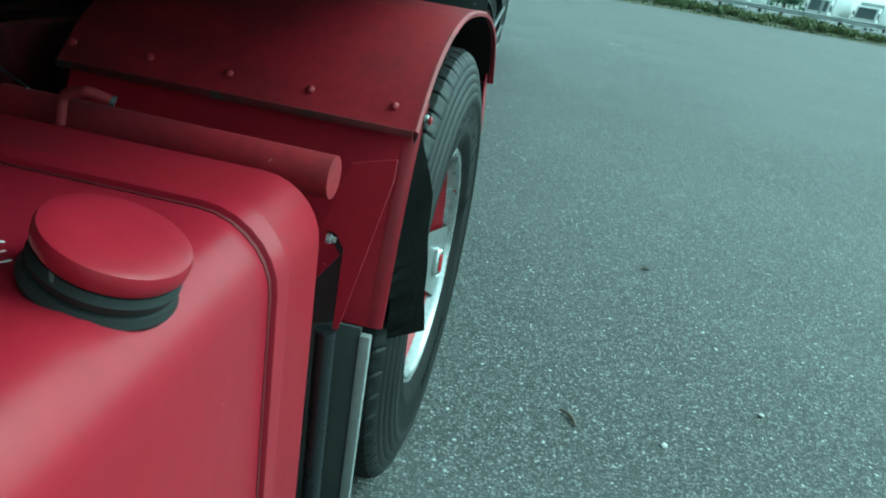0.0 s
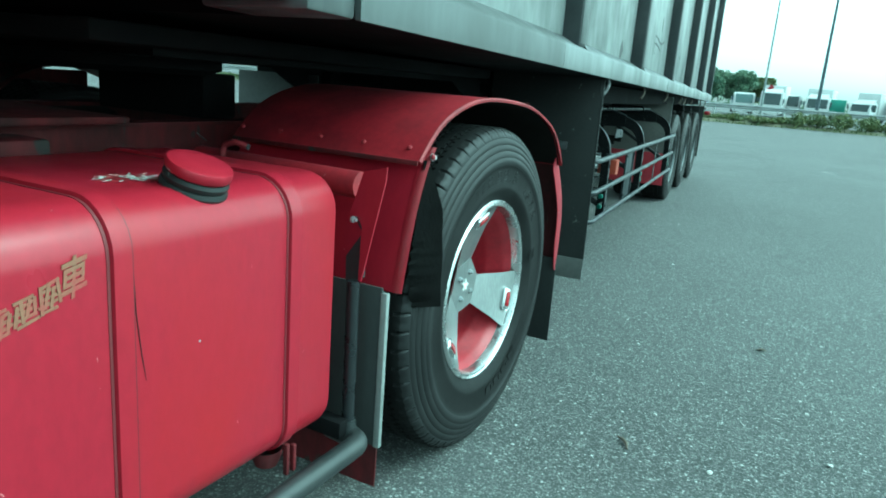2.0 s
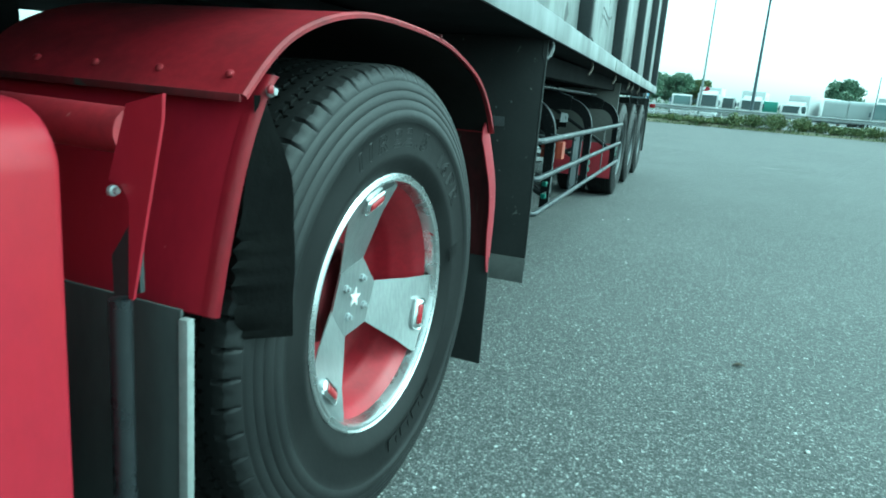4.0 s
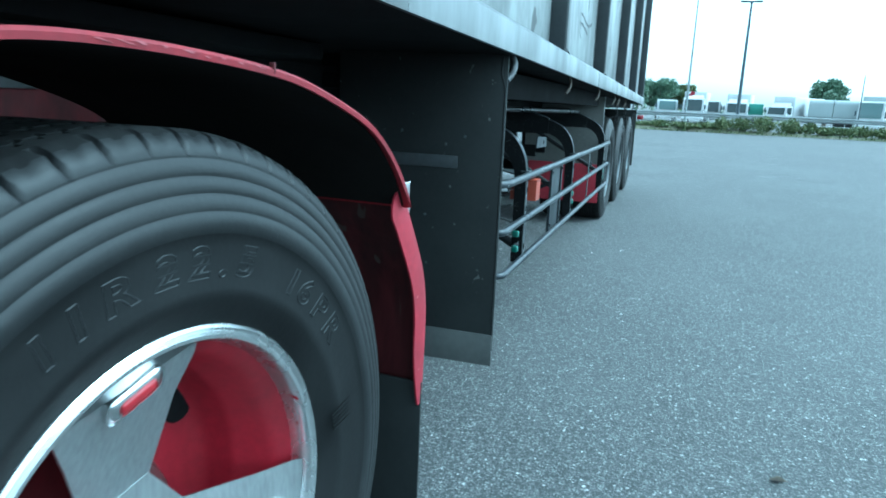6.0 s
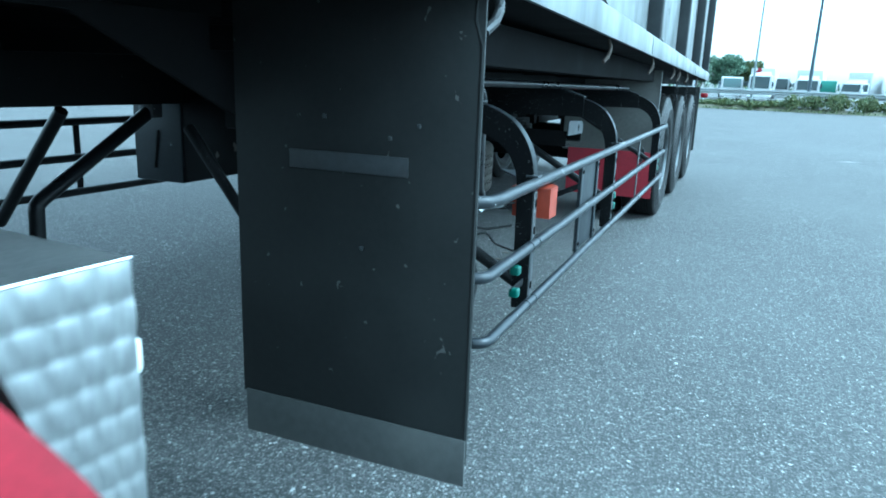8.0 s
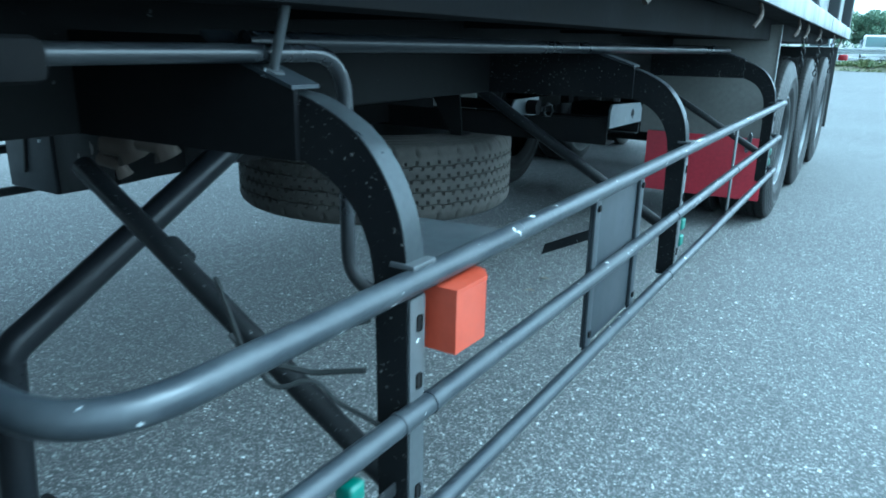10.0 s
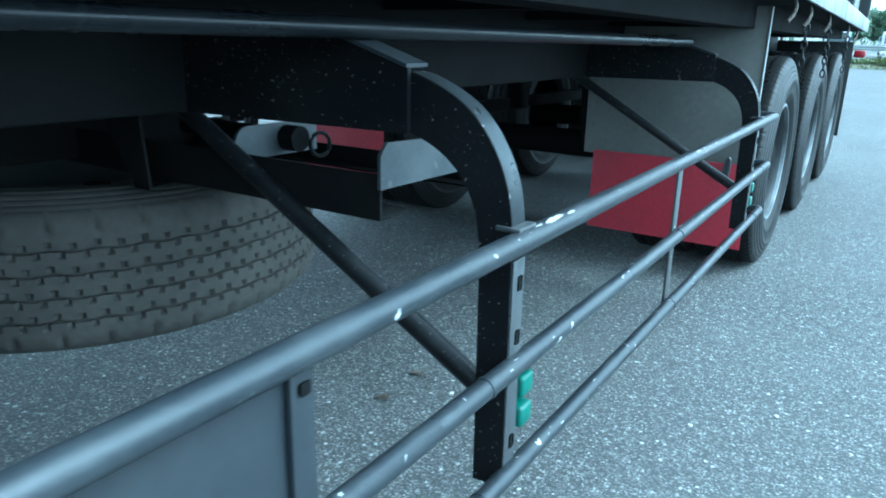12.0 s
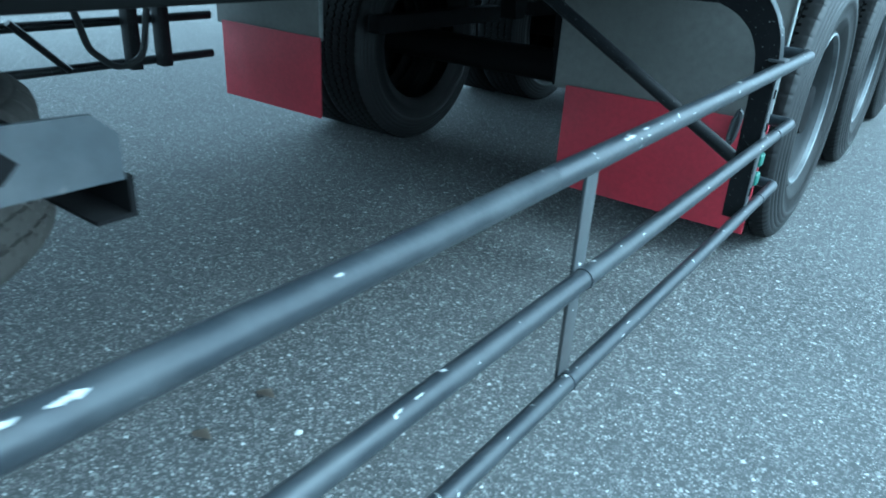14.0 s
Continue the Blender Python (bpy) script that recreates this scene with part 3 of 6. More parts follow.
for _ in range(14):      # evens the bend
    arch = arch[:1] + [(0.25 * a[0] + 0.5 * b[0] + 0.25 * c[0], 0.25 * a[1] + 0.5 * b[1] + 0.25 * c[1]) for a, b, c in zip(arch, arch[1:], arch[2:])] + arch[-1:]
mud = part("mudguard", sheet(bmesh.new(), arch, -0.62, 0.006, 0.004), RED_BLOTCHED, tractor, "red mudguard with chipped paint")


def lip(profile, w, name, mat, lab="", FX=0.014, head=1.0, tail=1.0, leaf=0.0):
    """A folded edge that hangs down along the outer rim of a bent sheet."""
    bm = bmesh.new()
    rows = []
    for i, (y, z) in enumerate(profile):
        a, b = Vector(profile[max(i - 1, 0)]), Vector(profile[min(i + 1, len(profile) - 1)])
        d = (b - a).normalized()
        n = Vector((d.y, -d.x))
        u = i / (len(profile) - 1)
        jit = (head + (1 - head) * min(1, u / 0.22)) * (tail + (1 - tail) * min(1, (1 - u) / 0.10))
        if leaf:    # rounded head
            jit *= math.sqrt(max(1 - (1 - min(1.0, (u + 0.004) / leaf)) ** 2, 0.0))
        o = Vector((y, z)) - n * 0.001
        q = o + n * w * jit
        h = o + n * w * 0.38
        rows.append([bm.verts.new(v) for v in ((FX - 0.003, o.x, o.y), (FX + 0.001, o.x, o.y), (FX + 0.006, h.x, h.y), (FX + 0.0045, q.x, q.y), (FX + 0.0005, q.x, q.y))])
    for a, b in zip(rows, rows[1:]):
        for i in range(5):
            bm.faces.new((a[i], a[(i + 1) % 5], b[(i + 1) % 5], b[i]))
    bm.faces.new(rows[0])
    bm.faces.new(rows[-1][::-1])
    bmesh.ops.recalc_face_normals(bm, faces=bm.faces[:])
    return part(name, bm, mat, mud, lab)


lip(arch, 0.0112, "arch_edge", RED_FENDER, "", 0.006, 1.0, 0.25)
# Extra brown-black sheet that darkens the inside of the arch.
part("arch_liner", sheet(bmesh.new(), [(y, z - 0.006) for y, z in arch[:-2]], -0.615, -0.004, 0.003), LINER_DARK, mud, "brown-black sheet under the arch")
front_piece = smooth_curve([(-0.535, 0.652), (-0.512, 0.755), (-0.478, 0.878), (-0.436, 0.975), (-0.405, 1.018)])
part("front_sheet", sheet(bmesh.new(), front_piece, -0.62, -0.016, 0.004), RED, mud)
bm = bmesh.new()
rows = [[bm.verts.new(v) for v in ((-0.017, y - 0.001, z), (-0.007, y, z), (0.002, y + 0.003, z - 0.001), (0.006, y + 0.008, z - 0.002), (0.007, y + 0.015, z - 0.003))] for y, z in front_piece]
for a, b in zip(rows, rows[1:]):
    for k in range(4):
        bm.faces.new((a[k], a[k + 1], b[k + 1], b[k]))
bmesh.ops.solidify(bm, geom=bm.faces[:], thickness=0.003)
part("front_edge", bm, RED, mud, "rolled red front edge")
rear_piece = smooth_curve([(0.621, 0.940), (0.632, 0.926), (0.645, 0.911), (0.669, 0.880), (0.739, 0.768), (0.765, 0.69), (0.771, 0.616), (0.766, 0.45)])
part("rear_sheet", sheet(bmesh.new(), rear_piece, -0.62, -0.014, 0.004), RED_MUDDY, mud, "dark red rear sheet with mud streaks")
lip(rear_piece, 0.061, "rear_edge", RED_EDGE, "", -0.013, 0.92, 0.45, 0.26)
part("rear_flap", one_box(-0.6, -0.006, 0.742, 0.750, 0.132, 0.50, 0.003, m=Matrix.Translation((0, 0.006, 0))), RUBBER, mud, "black rubber mudflap")
rnd = random.Random(23)
for k in range(9):      # chipped paint along the rolled edge ahead of the joint
    y = -0.06 + 0.029 * k + rnd.uniform(-0.006, 0.006)
    z = min(((abs(q - y), w) for q, w in arch))[1] - rnd.uniform(0.003, 0.006)
    size, tall = rnd.uniform(0.006, 0.016), rnd.uniform(0.0008, 0.0020)
    ring = [(y + size * math.cos(q) * rnd.uniform(0.3, 1.0), z + tall * math.sin(q) * rnd.uniform(0.3, 1.0) - 0.12 * size * math.cos(q)) for q in [0.7 * j for j in range(9)]]
    part("paint_chip", prism(bmesh.new(), ring, Matrix(((0, 0, 1, 0.0114), (1, 0, 0, 0), (0, 1, 0, 0), (0, 0, 0, 1))), 0.0012), CHIP_PINK, mud, "pale chipped paint")
part("edge_joint", one_box(0.004, 0.0125, 0.205, 0.210, 1.1225, 1.137, 0.002), RED_DARK, mud)
stud = None
for k in range(5):
    x = -0.038 - 0.142 * k
    p = (x, -0.452, 1.014)
    if stud is None:
        stud = part("rivet", lathe(bmesh.new(), [(-0.002, 0.007), (0.002, 0.007), (0.004, 0.005), (0.005, 0.0005)], 12, "z")[0], RED_FENDER, mud)
        stud.location, stud.rotation_euler = p, (radians(47), 0, 0)
    else:
        share(stud, p, mud, (47, 0, 0))
part("seam_strip", one_box(-0.62, FX - 0.01, -0.480, -0.475, 0.974, 0.986, 0.001), RED_DARK, mud)
share(stud, (FX + 0.004, -0.425, 0.995), mud, (0, 90, 0))
part("corner_bolt", lathe(bmesh.new(), [(0.0, 0.010), (0.004, 0.010), (0.006, 0.007), (0.012, 0.006), (0.0125, 0.0003)], 8, "x", (0.008, -0.414, 0.992))[0], GALV, mud, "small galvanised bolt")

# support tube and bracket in front of the mudguard
stay = part("mudguard_stay", one_tube([(-0.080, -0.60, 0.925), (-0.62, -0.60, 0.93)], 0.033, 16), RED_FENDER, tractor, "red tubular mudguard stay")
PL = Matrix(((1, 0, 0, 0), (0, 0, -1, -0.628), (0, 1, 0, 0), (0, 0, 0, 1)))
part("bracket_plate", prism(bmesh.new(), [(-0.079, 0.861), (-0.055, 0.857), (-0.042, 0.835), (-0.046, 0.70), (-0.038, 0.70), (0.018, 0.95), (0.020, 0.984), (-0.044, 0.966)], PL @ Matrix.Translation((0, 0, 0.010)), 0.005), RED, stay)
part("lower_bracket", prism(bmesh.new(), [(-0.078, 0.852), (-0.056, 0.852), (-0.048, 0.83), (-0.044, 0.704), (-0.096, 0.684), (-0.098, 0.75), (-0.052, 0.815)], PL @ Matrix.Translation((0, 0, -0.012)), 0.008), STEP_PIPE, stay)
part("bolt", lathe(bmesh.new(), [(0, 0.008), (0.006, 0.008), (0.007, 0.005), (0.013, 0.0045), (0.0135, 0.0003)], 8, "x", (-0.066, -0.650, 0.850))[0], GALV, stay)
part("bracket_arm", one_tube(rounded([(-0.478, -0.66, 0.94), (-0.470, -0.66, 0.985), (-0.435, -0.655, 0.994), (-0.405, -0.645, 0.985)], 0.02, 5), 0.0082, 10), RED_FENDER, stay, "bent red hook")
part("hook_tip", one_tube([(-0.405, -0.645, 0.985), (-0.400, -0.643, 0.983)], 0.0080, 10), STEEL_GREY, stay)

part("tie_wire", one_tube(smooth_curve([(-0.60, -0.63, 1.0), (-0.55, -0.665, 0.998), (-0.50, -0.69, 0.992)], 4), 0.0018, 6), STEEL_GREY, stay, "thin twisted wire")

# front rubber flap with pale edging, and the torn strip behind it
fl = part("front_flap", one_box(-0.60, -0.016, -0.578, -0.571, 0.236, 0.672, 0.002), RUBBER_DUSTY, tractor, "black rubber flap with pale edging")
part("edging", one_box(-0.017, 0.001, -0.582, -0.567, 0.236, 0.66, 0.002), EDGE_WHITE, fl, "dirty white edging strip")
part("inner_flap", prism(bmesh.new(), [(-0.40, 0.10), (-0.027, 0.097), (-0.024, 0.262), (-0.40, 0.262)], Matrix(((1, 0, 0, 0), (0, 0, -1, -0.545), (0, 1, 0, 0), (0, 0, 0, 1))), 0.005), RED_DARK, fl, "dark red lower flap")
rnd = random.Random(9)
bm = bmesh.new()
edge_l = smooth_curve([(-0.442, 0.985), (-0.444, 0.92), (-0.462, 0.836), (-0.478, 0.76), (-0.486, 0.702), (-0.484, 0.65), (-0.472, 0.598)], 6)
edge_r = smooth_curve([(-0.418, 0.985), (-0.402, 0.92), (-0.383, 0.83), (-0.383, 0.76), (-0.390, 0.70), (-0.400, 0.65), (-0.412, 0.60)], 6)
rows = []
for k, ((y0, z0), (y1, z1)) in enumerate(zip(edge_l, edge_r)):
    rag = rnd.uniform(-0.010, 0.010) if k > 14 else 0
    rows.append([bm.verts.new((0.030 * u * min(1, k / 10) + (0.010 + 0.024 * u) * (k / 36) ** 1.5 + 0.0015 * math.sin(k * 0.5 + 3 * u), y0 + rag * (1 - u) + (y1 - y0) * u, z0 + (z1 - z0) * u)) for u in (0, 0.25, 0.5, 0.75, 1)])
for p, q in zip(rows, rows[1:]):
    for k in range(4):
        bm.faces.new((p[k], p[k + 1], q[k + 1], q[k]))
bmesh.ops.solidify(bm, geom=bm.faces[:], thickness=0.005)
part("torn_strip", bm, RUBBER_BLACK, mud, "torn hanging rubber strip")
bm = bmesh.new()
for k in range(16):
    r = rnd.uniform(0.004, 0.010)
    c = Vector((-0.004 + rnd.uniform(-0.02, 0.004), -0.452 + rnd.uniform(-0.012, 0.022), rnd.uniform(0.60, 0.80) if k > 10 else rnd.uniform(0.60, 0.66)))
    g0 = bmesh.ops.create_icosphere(bm, subdivisions=1, radius=r)
    for v in g0["verts"]:
        v.co = Vector((v.co.x * rnd.uniform(0.6, 1.4), v.co.y * rnd.uniform(0.6, 1.4), v.co.z * rnd.uniform(0.6, 1.6))) + c
part("mud_clumps", bm, RUBBER_BLACK, mud, "dried mud on the torn rubber", 15)

# drive wheels
WY, WZ, WR, RIMR = 0.028, 0.530, 0.527, 0.298


def drive_wheel(parent, at, flip=1):
    w = part("wheel", lathe(bmesh.new(), [(-0.205, 0.10), (-0.20, 0.16), (-0.188, 0.200), (-0.172, 0.218), (-0.150, 0.228), (-0.120, 0.232), (-0.102, 0.236), (-0.092, 0.245), (-0.060, 0.250), (-0.044, 0.261), (-0.034, 0.269), (-0.028, 0.273)], 72)[0], RIM_RED, parent, "red painted steel dish")
    w.location = at
    if flip < 0:
        w.rotation_euler = (0, 0, math.pi)
    for x in (0.0, -0.345):
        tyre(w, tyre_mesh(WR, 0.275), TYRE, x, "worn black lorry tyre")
    part("trim_ring", lathe(bmesh.new(), [(-0.032, 0.272), (-0.010, 0.2755), (-0.002, 0.277), (0.003, 0.280), (0.004, 0.285), (0.000, 0.288), (0.003, 0.291), (0.005, 0.294), (0.002, 0.298), (-0.010, 0.299)], 96)[0], TRIM, w, "bright scuffed steel trim ring")
    part("hub", lathe(bmesh.new(), [(-0.20, 0.14), (-0.15, 0.12), (-0.11, 0.10), (-0.10, 0.0005)], 32)[0], RED_DARK, w)
    return w


outer = drive_wheel(tractor, (0.0, WY, WZ))
for k in range(6):
    a = radians(60 * k + 30)
    if k == 0:
        hole = part("dish_hole", lathe(bmesh.new(), [(0.0, 0.030), (0.003, 0.028), (0.0032, 0.0005)], 20)[0], UNDERSIDE, outer, "dark round hole in the dish")
        hole.location = (-0.170, 0.207 * math.cos(a), 0.207 * math.sin(a))
    else:
        share(hole, (-0.170, 0.207 * math.cos(a), 0.207 * math.sin(a)), outer)
# three-bladed stainless cover
for ang in (-20.5, 101, 219):
    turn = Matrix.Rotation(radians(ang), 4, "X")
    bm = bmesh.new()
    rows = []
    for r, h in ((0.078, 0.05), (0.13, 0.064), (0.19, 0.080), (0.262, 0.100), (0.276, 0.102)):
        x = -0.083 + 0.070 * (r - 0.078) / 0.198
        rows.append([bm.verts.new(turn @ Vector((x + dx, math.sqrt(max(r * r - (h * s) ** 2, 0.0)) if r > 0.2 else r, h * s))) for dx in (0, 0.003) for s in (-1, -0.5, 0, 0.5, 1)])
    for a, b in zip(rows, rows[1:]):
        for lo in (0, 5):
            for k in range(4):
                bm.faces.new((a[lo + k], a[lo + k + 1], b[lo + k + 1], b[lo + k]))
        bm.faces.new((a[0], b[0], b[5], a[5]))
        bm.faces.new((a[4], a[9], b[9], b[4]))
    bm.faces.new(rows[-1][:5] + rows[-1][5:][::-1])
    bm.faces.new(rows[0][:5] + rows[0][5:][::-1])
    bmesh.ops.recalc_face_normals(bm, faces=bm.faces[:])
    part("blade", bm, BRUSHED, outer, "brushed stainless cover blade")
    at = turn @ Matrix.Translation((-0.022, 0.243, -0.004)) @ Matrix.Rotation(radians(-19), 4, "Z") @ Matrix.Rotation(radians(8), 4, "X")
    bm = one_box(-0.002, 0.014, -0.019, 0.019, -0.041, 0.041, 0.0125, 5)
    bmesh.ops.transform(bm, matrix=at, verts=bm.verts[:])
    part("lamp_bezel", bm, CHROME, outer, "chrome marker lamp bezel")
    bm = one_box(0.008, 0.017, -0.0095, 0.0095, -0.027, 0.027, 0.007, 4)
    bmesh.ops.transform(bm, matrix=at, verts=bm.verts[:])
    part("lamp_lens", bm, RED_LENS, outer, "red marker lamp lens")
hexa = [(0.094 * math.cos(radians(a)), 0.094 * math.sin(radians(a))) for a in (11, 70, 133, 190, 248, 307)]
YZ = Matrix(((0, 0, 1, 0), (1, 0, 0, 0), (0, 1, 0, 0), (0, 0, 0, 1)))
part("hub_plate", prism(bmesh.new(), hexa, Matrix.Translation((-0.083, 0, 0)) @ YZ, 0.005), BRUSHED, outer)
star = [((0.024 if k % 2 == 0 else 0.0095) * math.sin(radians(36 * k + 10)), (0.024 if k % 2 == 0 else 0.0095) * math.cos(radians(36 * k + 10))) for k in range(10)]
part("star", prism(bmesh.new(), star, Matrix.Translation((-0.0778, 0.0, 0.0)) @ YZ, 0.003), WHITE_MARK, outer, "small pale star")
nut = None
for k in range(4):
    a = radians(90 * k + 55)
    p = (-0.078, 0.050 * math.cos(a), 0.050 * math.sin(a))
    if nut is None:
        nut = part("nut", lathe(bmesh.new(), [(0, 0.010), (0.007, 0.010), (0.0075, 0.006), (0.014, 0.0055), (0.0145, 0.0003)], 6)[0], GALV, outer)
        nut.location = p
    else:
        share(nut, p, outer)


# raised size marks on the sidewall
def sidewall_text(marks, r, size):
    for ch, deg in marks:
        bm = letters(ch, size, 0.0005, 0.0009)
        for v in bm.verts:
            v.co.x *= 1.3
        if ch in "235":     # these figures are hatched
            for k in range(3):
                box(bm, -size * 0.26, size * 0.26, size * (0.2 * k - 0.22), size * (0.2 * k - 0.185), -0.0006, 0.0009)
        bmesh.ops.transform(bm, matrix=Matrix.Translation((0.0222, 0, 0)) @ Matrix.Rotation(radians(deg - 90), 4, "X") @ Matrix.Translation((0, 0, r)) @ YZ @ Matrix.Rotation(radians(7.5), 4, "X"), verts=bm.verts[:])
        part("raised_mark", bm, TYRE, outer)


sidewall_text((("1", 117.8), ("1", 111.5), ("R", 103.7), ("2", 93.9), ("2", 86.2), (".", 80.0), ("5", 73.7)), 0.376, 0.054)
sidewall_text((("1", 57.1), ("6", 51.5), ("P", 43.8), ("R", 36.0)), 0.374, 0.050)


def raised_bar(mm, *size):
    part("raised_bar", box(bmesh.new(), *size, m=mm), TYRE_FLAT, outer)


for a in (-52, -62, -72, -82):
    mm = Matrix.Rotation(radians(a - 90), 4, "X") @ Matrix.Translation((0.0225, 0, 0.378))
    for z in (-0.028, 0.022):
        raised_bar(mm, -0.001, 0.0012, -0.024, 0.024, z, z + 0.008)
    for y in (-0.024, 0.016):
        raised_bar(mm, -0.001, 0.0012, y, y + 0.008, -0.0199, 0.0219)
for k in range(5):
    raised_bar(Matrix.Rotation(radians(8 + 1.2 * k - 90), 4, "X") @ Matrix.Translation((0.0215, 0, 0.37)), -0.001, 0.0010, -0.0012, 0.0012, -0.05, 0.03)

far_wheel = drive_wheel(tractor, (-2.44, WY - 0.14, WZ), -1)

# frame, axle, coupling and far side; their shade is put into dark colours
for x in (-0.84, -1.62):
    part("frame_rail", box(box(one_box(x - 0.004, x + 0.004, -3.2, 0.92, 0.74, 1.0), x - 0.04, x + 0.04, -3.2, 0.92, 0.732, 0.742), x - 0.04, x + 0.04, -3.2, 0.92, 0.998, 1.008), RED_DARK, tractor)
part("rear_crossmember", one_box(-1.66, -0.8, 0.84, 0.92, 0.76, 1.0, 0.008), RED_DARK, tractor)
part("axle", lathe(bmesh.new(), [(-2.2, 0.07), (-1.5, 0.075), (-1.4, 0.16), (-1.23, 0.21), (-1.05, 0.16), (-0.95, 0.075), (-0.25, 0.07)], 24, "x", (0, WY, WZ))[0], UNDERSIDE, tractor)
bm = lathe(bmesh.new(), [(1.142, 0.0005), (1.142, 0.31), (1.16, 0.35), (1.189, 0.35), (1.189, 0.0005)], 40, "z", (-1.23, -0.41, 0))[0]
box(bm, -1.5, -0.96, -0.27, -0.12, 1.0, 1.15, 0.01)
part("fifth_wheel", bm, UNDERSIDE, tractor)
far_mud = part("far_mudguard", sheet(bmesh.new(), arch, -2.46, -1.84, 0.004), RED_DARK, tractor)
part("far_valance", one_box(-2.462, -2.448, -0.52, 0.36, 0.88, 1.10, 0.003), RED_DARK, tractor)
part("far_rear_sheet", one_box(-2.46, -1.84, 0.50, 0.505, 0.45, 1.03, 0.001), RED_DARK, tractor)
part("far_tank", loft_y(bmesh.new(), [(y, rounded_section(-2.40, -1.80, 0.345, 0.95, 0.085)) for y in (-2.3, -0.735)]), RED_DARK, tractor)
part("air_tank", one_tube([(-1.23, -0.95, 0.86), (-1.23, -0.45, 0.86)], 0.16, 24), UNDERSIDE, tractor)
part("gearbox_housing", one_box(-1.55, -0.92, -2.6, -1.2, 0.55, 1.12, 0.06, 3), UNDERSIDE, tractor)
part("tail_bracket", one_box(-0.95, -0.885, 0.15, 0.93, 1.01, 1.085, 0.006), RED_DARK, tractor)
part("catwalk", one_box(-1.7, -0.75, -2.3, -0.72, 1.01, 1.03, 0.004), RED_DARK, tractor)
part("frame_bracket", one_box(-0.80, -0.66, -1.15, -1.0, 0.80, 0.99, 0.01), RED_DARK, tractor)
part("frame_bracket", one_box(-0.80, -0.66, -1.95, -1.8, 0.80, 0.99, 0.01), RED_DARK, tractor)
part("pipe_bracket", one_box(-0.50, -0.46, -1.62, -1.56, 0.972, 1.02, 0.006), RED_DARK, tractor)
# Cab stays out of view; its back is set close to block light.
part("cab", one_box(-2.46, 0.0, -4.35, -2.38, 0.45, 3.3, 0.14, 4), RED, tractor, "unseen red cab block that shades the tank")

# embossed stainless box behind the mudguard
bm = bmesh.new()
ny, nz = 32, 56
grid = []
for j in range(nz + 1):
    row = []
    for i in range(ny + 1):
        y, z = 0.716 + 0.130 * i / ny, 0.678 + 0.24 * j / nz
        u, v = i / 8 + 0.5 * (j // 8 % 2), j / 8
        d = 0.0020 * abs(math.sin(math.pi * u)) ** 0.7 * abs(math.sin(math.pi * v)) ** 0.7
        row.append(bm.verts.new((-0.0955 + d, y, z)))
    grid.append(row)
for a, b in zip(grid, grid[1:]):
    for k in range(ny):
        bm.faces.new((a[k], a[k + 1], b[k + 1], b[k]))
for v in bm.verts:      # the front edge leans with the mudguard
    lean = 0.085 * (0.918 - v.co.z) / 0.24
    v.co.y = 0.846 - (0.846 - v.co.y) * (0.146 - lean) / 0.130
prism(bm, [(0.702, 0.920), (0.846, 0.920), (0.846, 0.677), (0.787, 0.677)], Matrix(((0, 0, 1, -0.60), (1, 0, 0, 0), (0, 1, 0, 0), (0, 0, 0, 1))), 0.5025)
sbox = part("stainless_box", bm, BRUSHED, tractor, "embossed stainless steel box")
part("top_fold", one_tube([(-0.0965, 0.704, 0.9195), (-0.0965, 0.846, 0.9195)], 0.0022, 6), TRIM, sbox, "bright folded edge")
part("marker_light", one_box(-0.16, -0.105, 0.845, 0.862, 0.80, 0.84, 0.008, 3), WHITE_MARK, tractor, "small white rear light")
part("far_toolbox", one_box(-2.44, -1.95, -2.3, -0.95, 0.96, 1.40, 0.02), UNDERSIDE, tractor)
part("hose_rack", one_box(-1.55, -0.95, -2.30, -2.2, 1.03, 1.9, 0.02), UNDERSIDE, tractor)


# ---- trailer ----
trailer = thing("semi_trailer", pose(-1.4, 6, 0), "grey tipper semi-trailer with black underframe and pipe side guard", "trailer")
TO = Matrix.Translation((1.4, -6, 0))   # parts are drawn in world metres


def tpart(name, bm, material, parent=None, label="", sharp=38):
    if parent is None:
        bmesh.ops.transform(bm, matrix=TO, verts=bm.verts[:])
        return part(name, bm, material, trailer, label, sharp)
    bmesh.ops.transform(bm, matrix=TO, verts=bm.verts[:])
    return part(name, bm, material, parent, label, sharp)


SLOPE = -0.0102
BX = -0.045          # outer face of the side rail
YF, YR = -0.80, 10.05


def body_z(y):
    return 1.280 + SLOPE * y


def shear(bm):
    """Lets the body follow its slight fall towards the back."""
    for v in bm.verts:
        v.co.z += SLOPE * v.co.y
    return bm


# hopper: side rail, sheet, posts; z is taken from the rail's foot
Z0 = 1.280
rail_sec = [(BX, Z0), (BX, Z0 + 0.088), (BX - 0.006, Z0 + 0.100), (BX - 0.125, Z0 + 0.165), (BX - 0.14, Z0 + 0.165), (BX - 0.14, Z0 + 0.14), (BX - 0.022, Z0 + 0.085), (BX - 0.012, Z0)]
body = tpart("body", shear(one_box(-2.62, -0.135, YF + 0.02, YR - 0.02, Z0 + 0.04, Z0 + 2.2, 0.01)), PANEL_GREY, None, "dull grey steel tipper body")
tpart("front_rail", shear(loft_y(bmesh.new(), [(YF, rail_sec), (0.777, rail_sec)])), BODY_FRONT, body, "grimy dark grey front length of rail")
tpart("side_rail", shear(loft_y(bmesh.new(), [(0.779, rail_sec), (1.6, rail_sec), (5.0, rail_sec), (YR, rail_sec)])), BODY_GREY, body, "pale grey scuffed side rail")
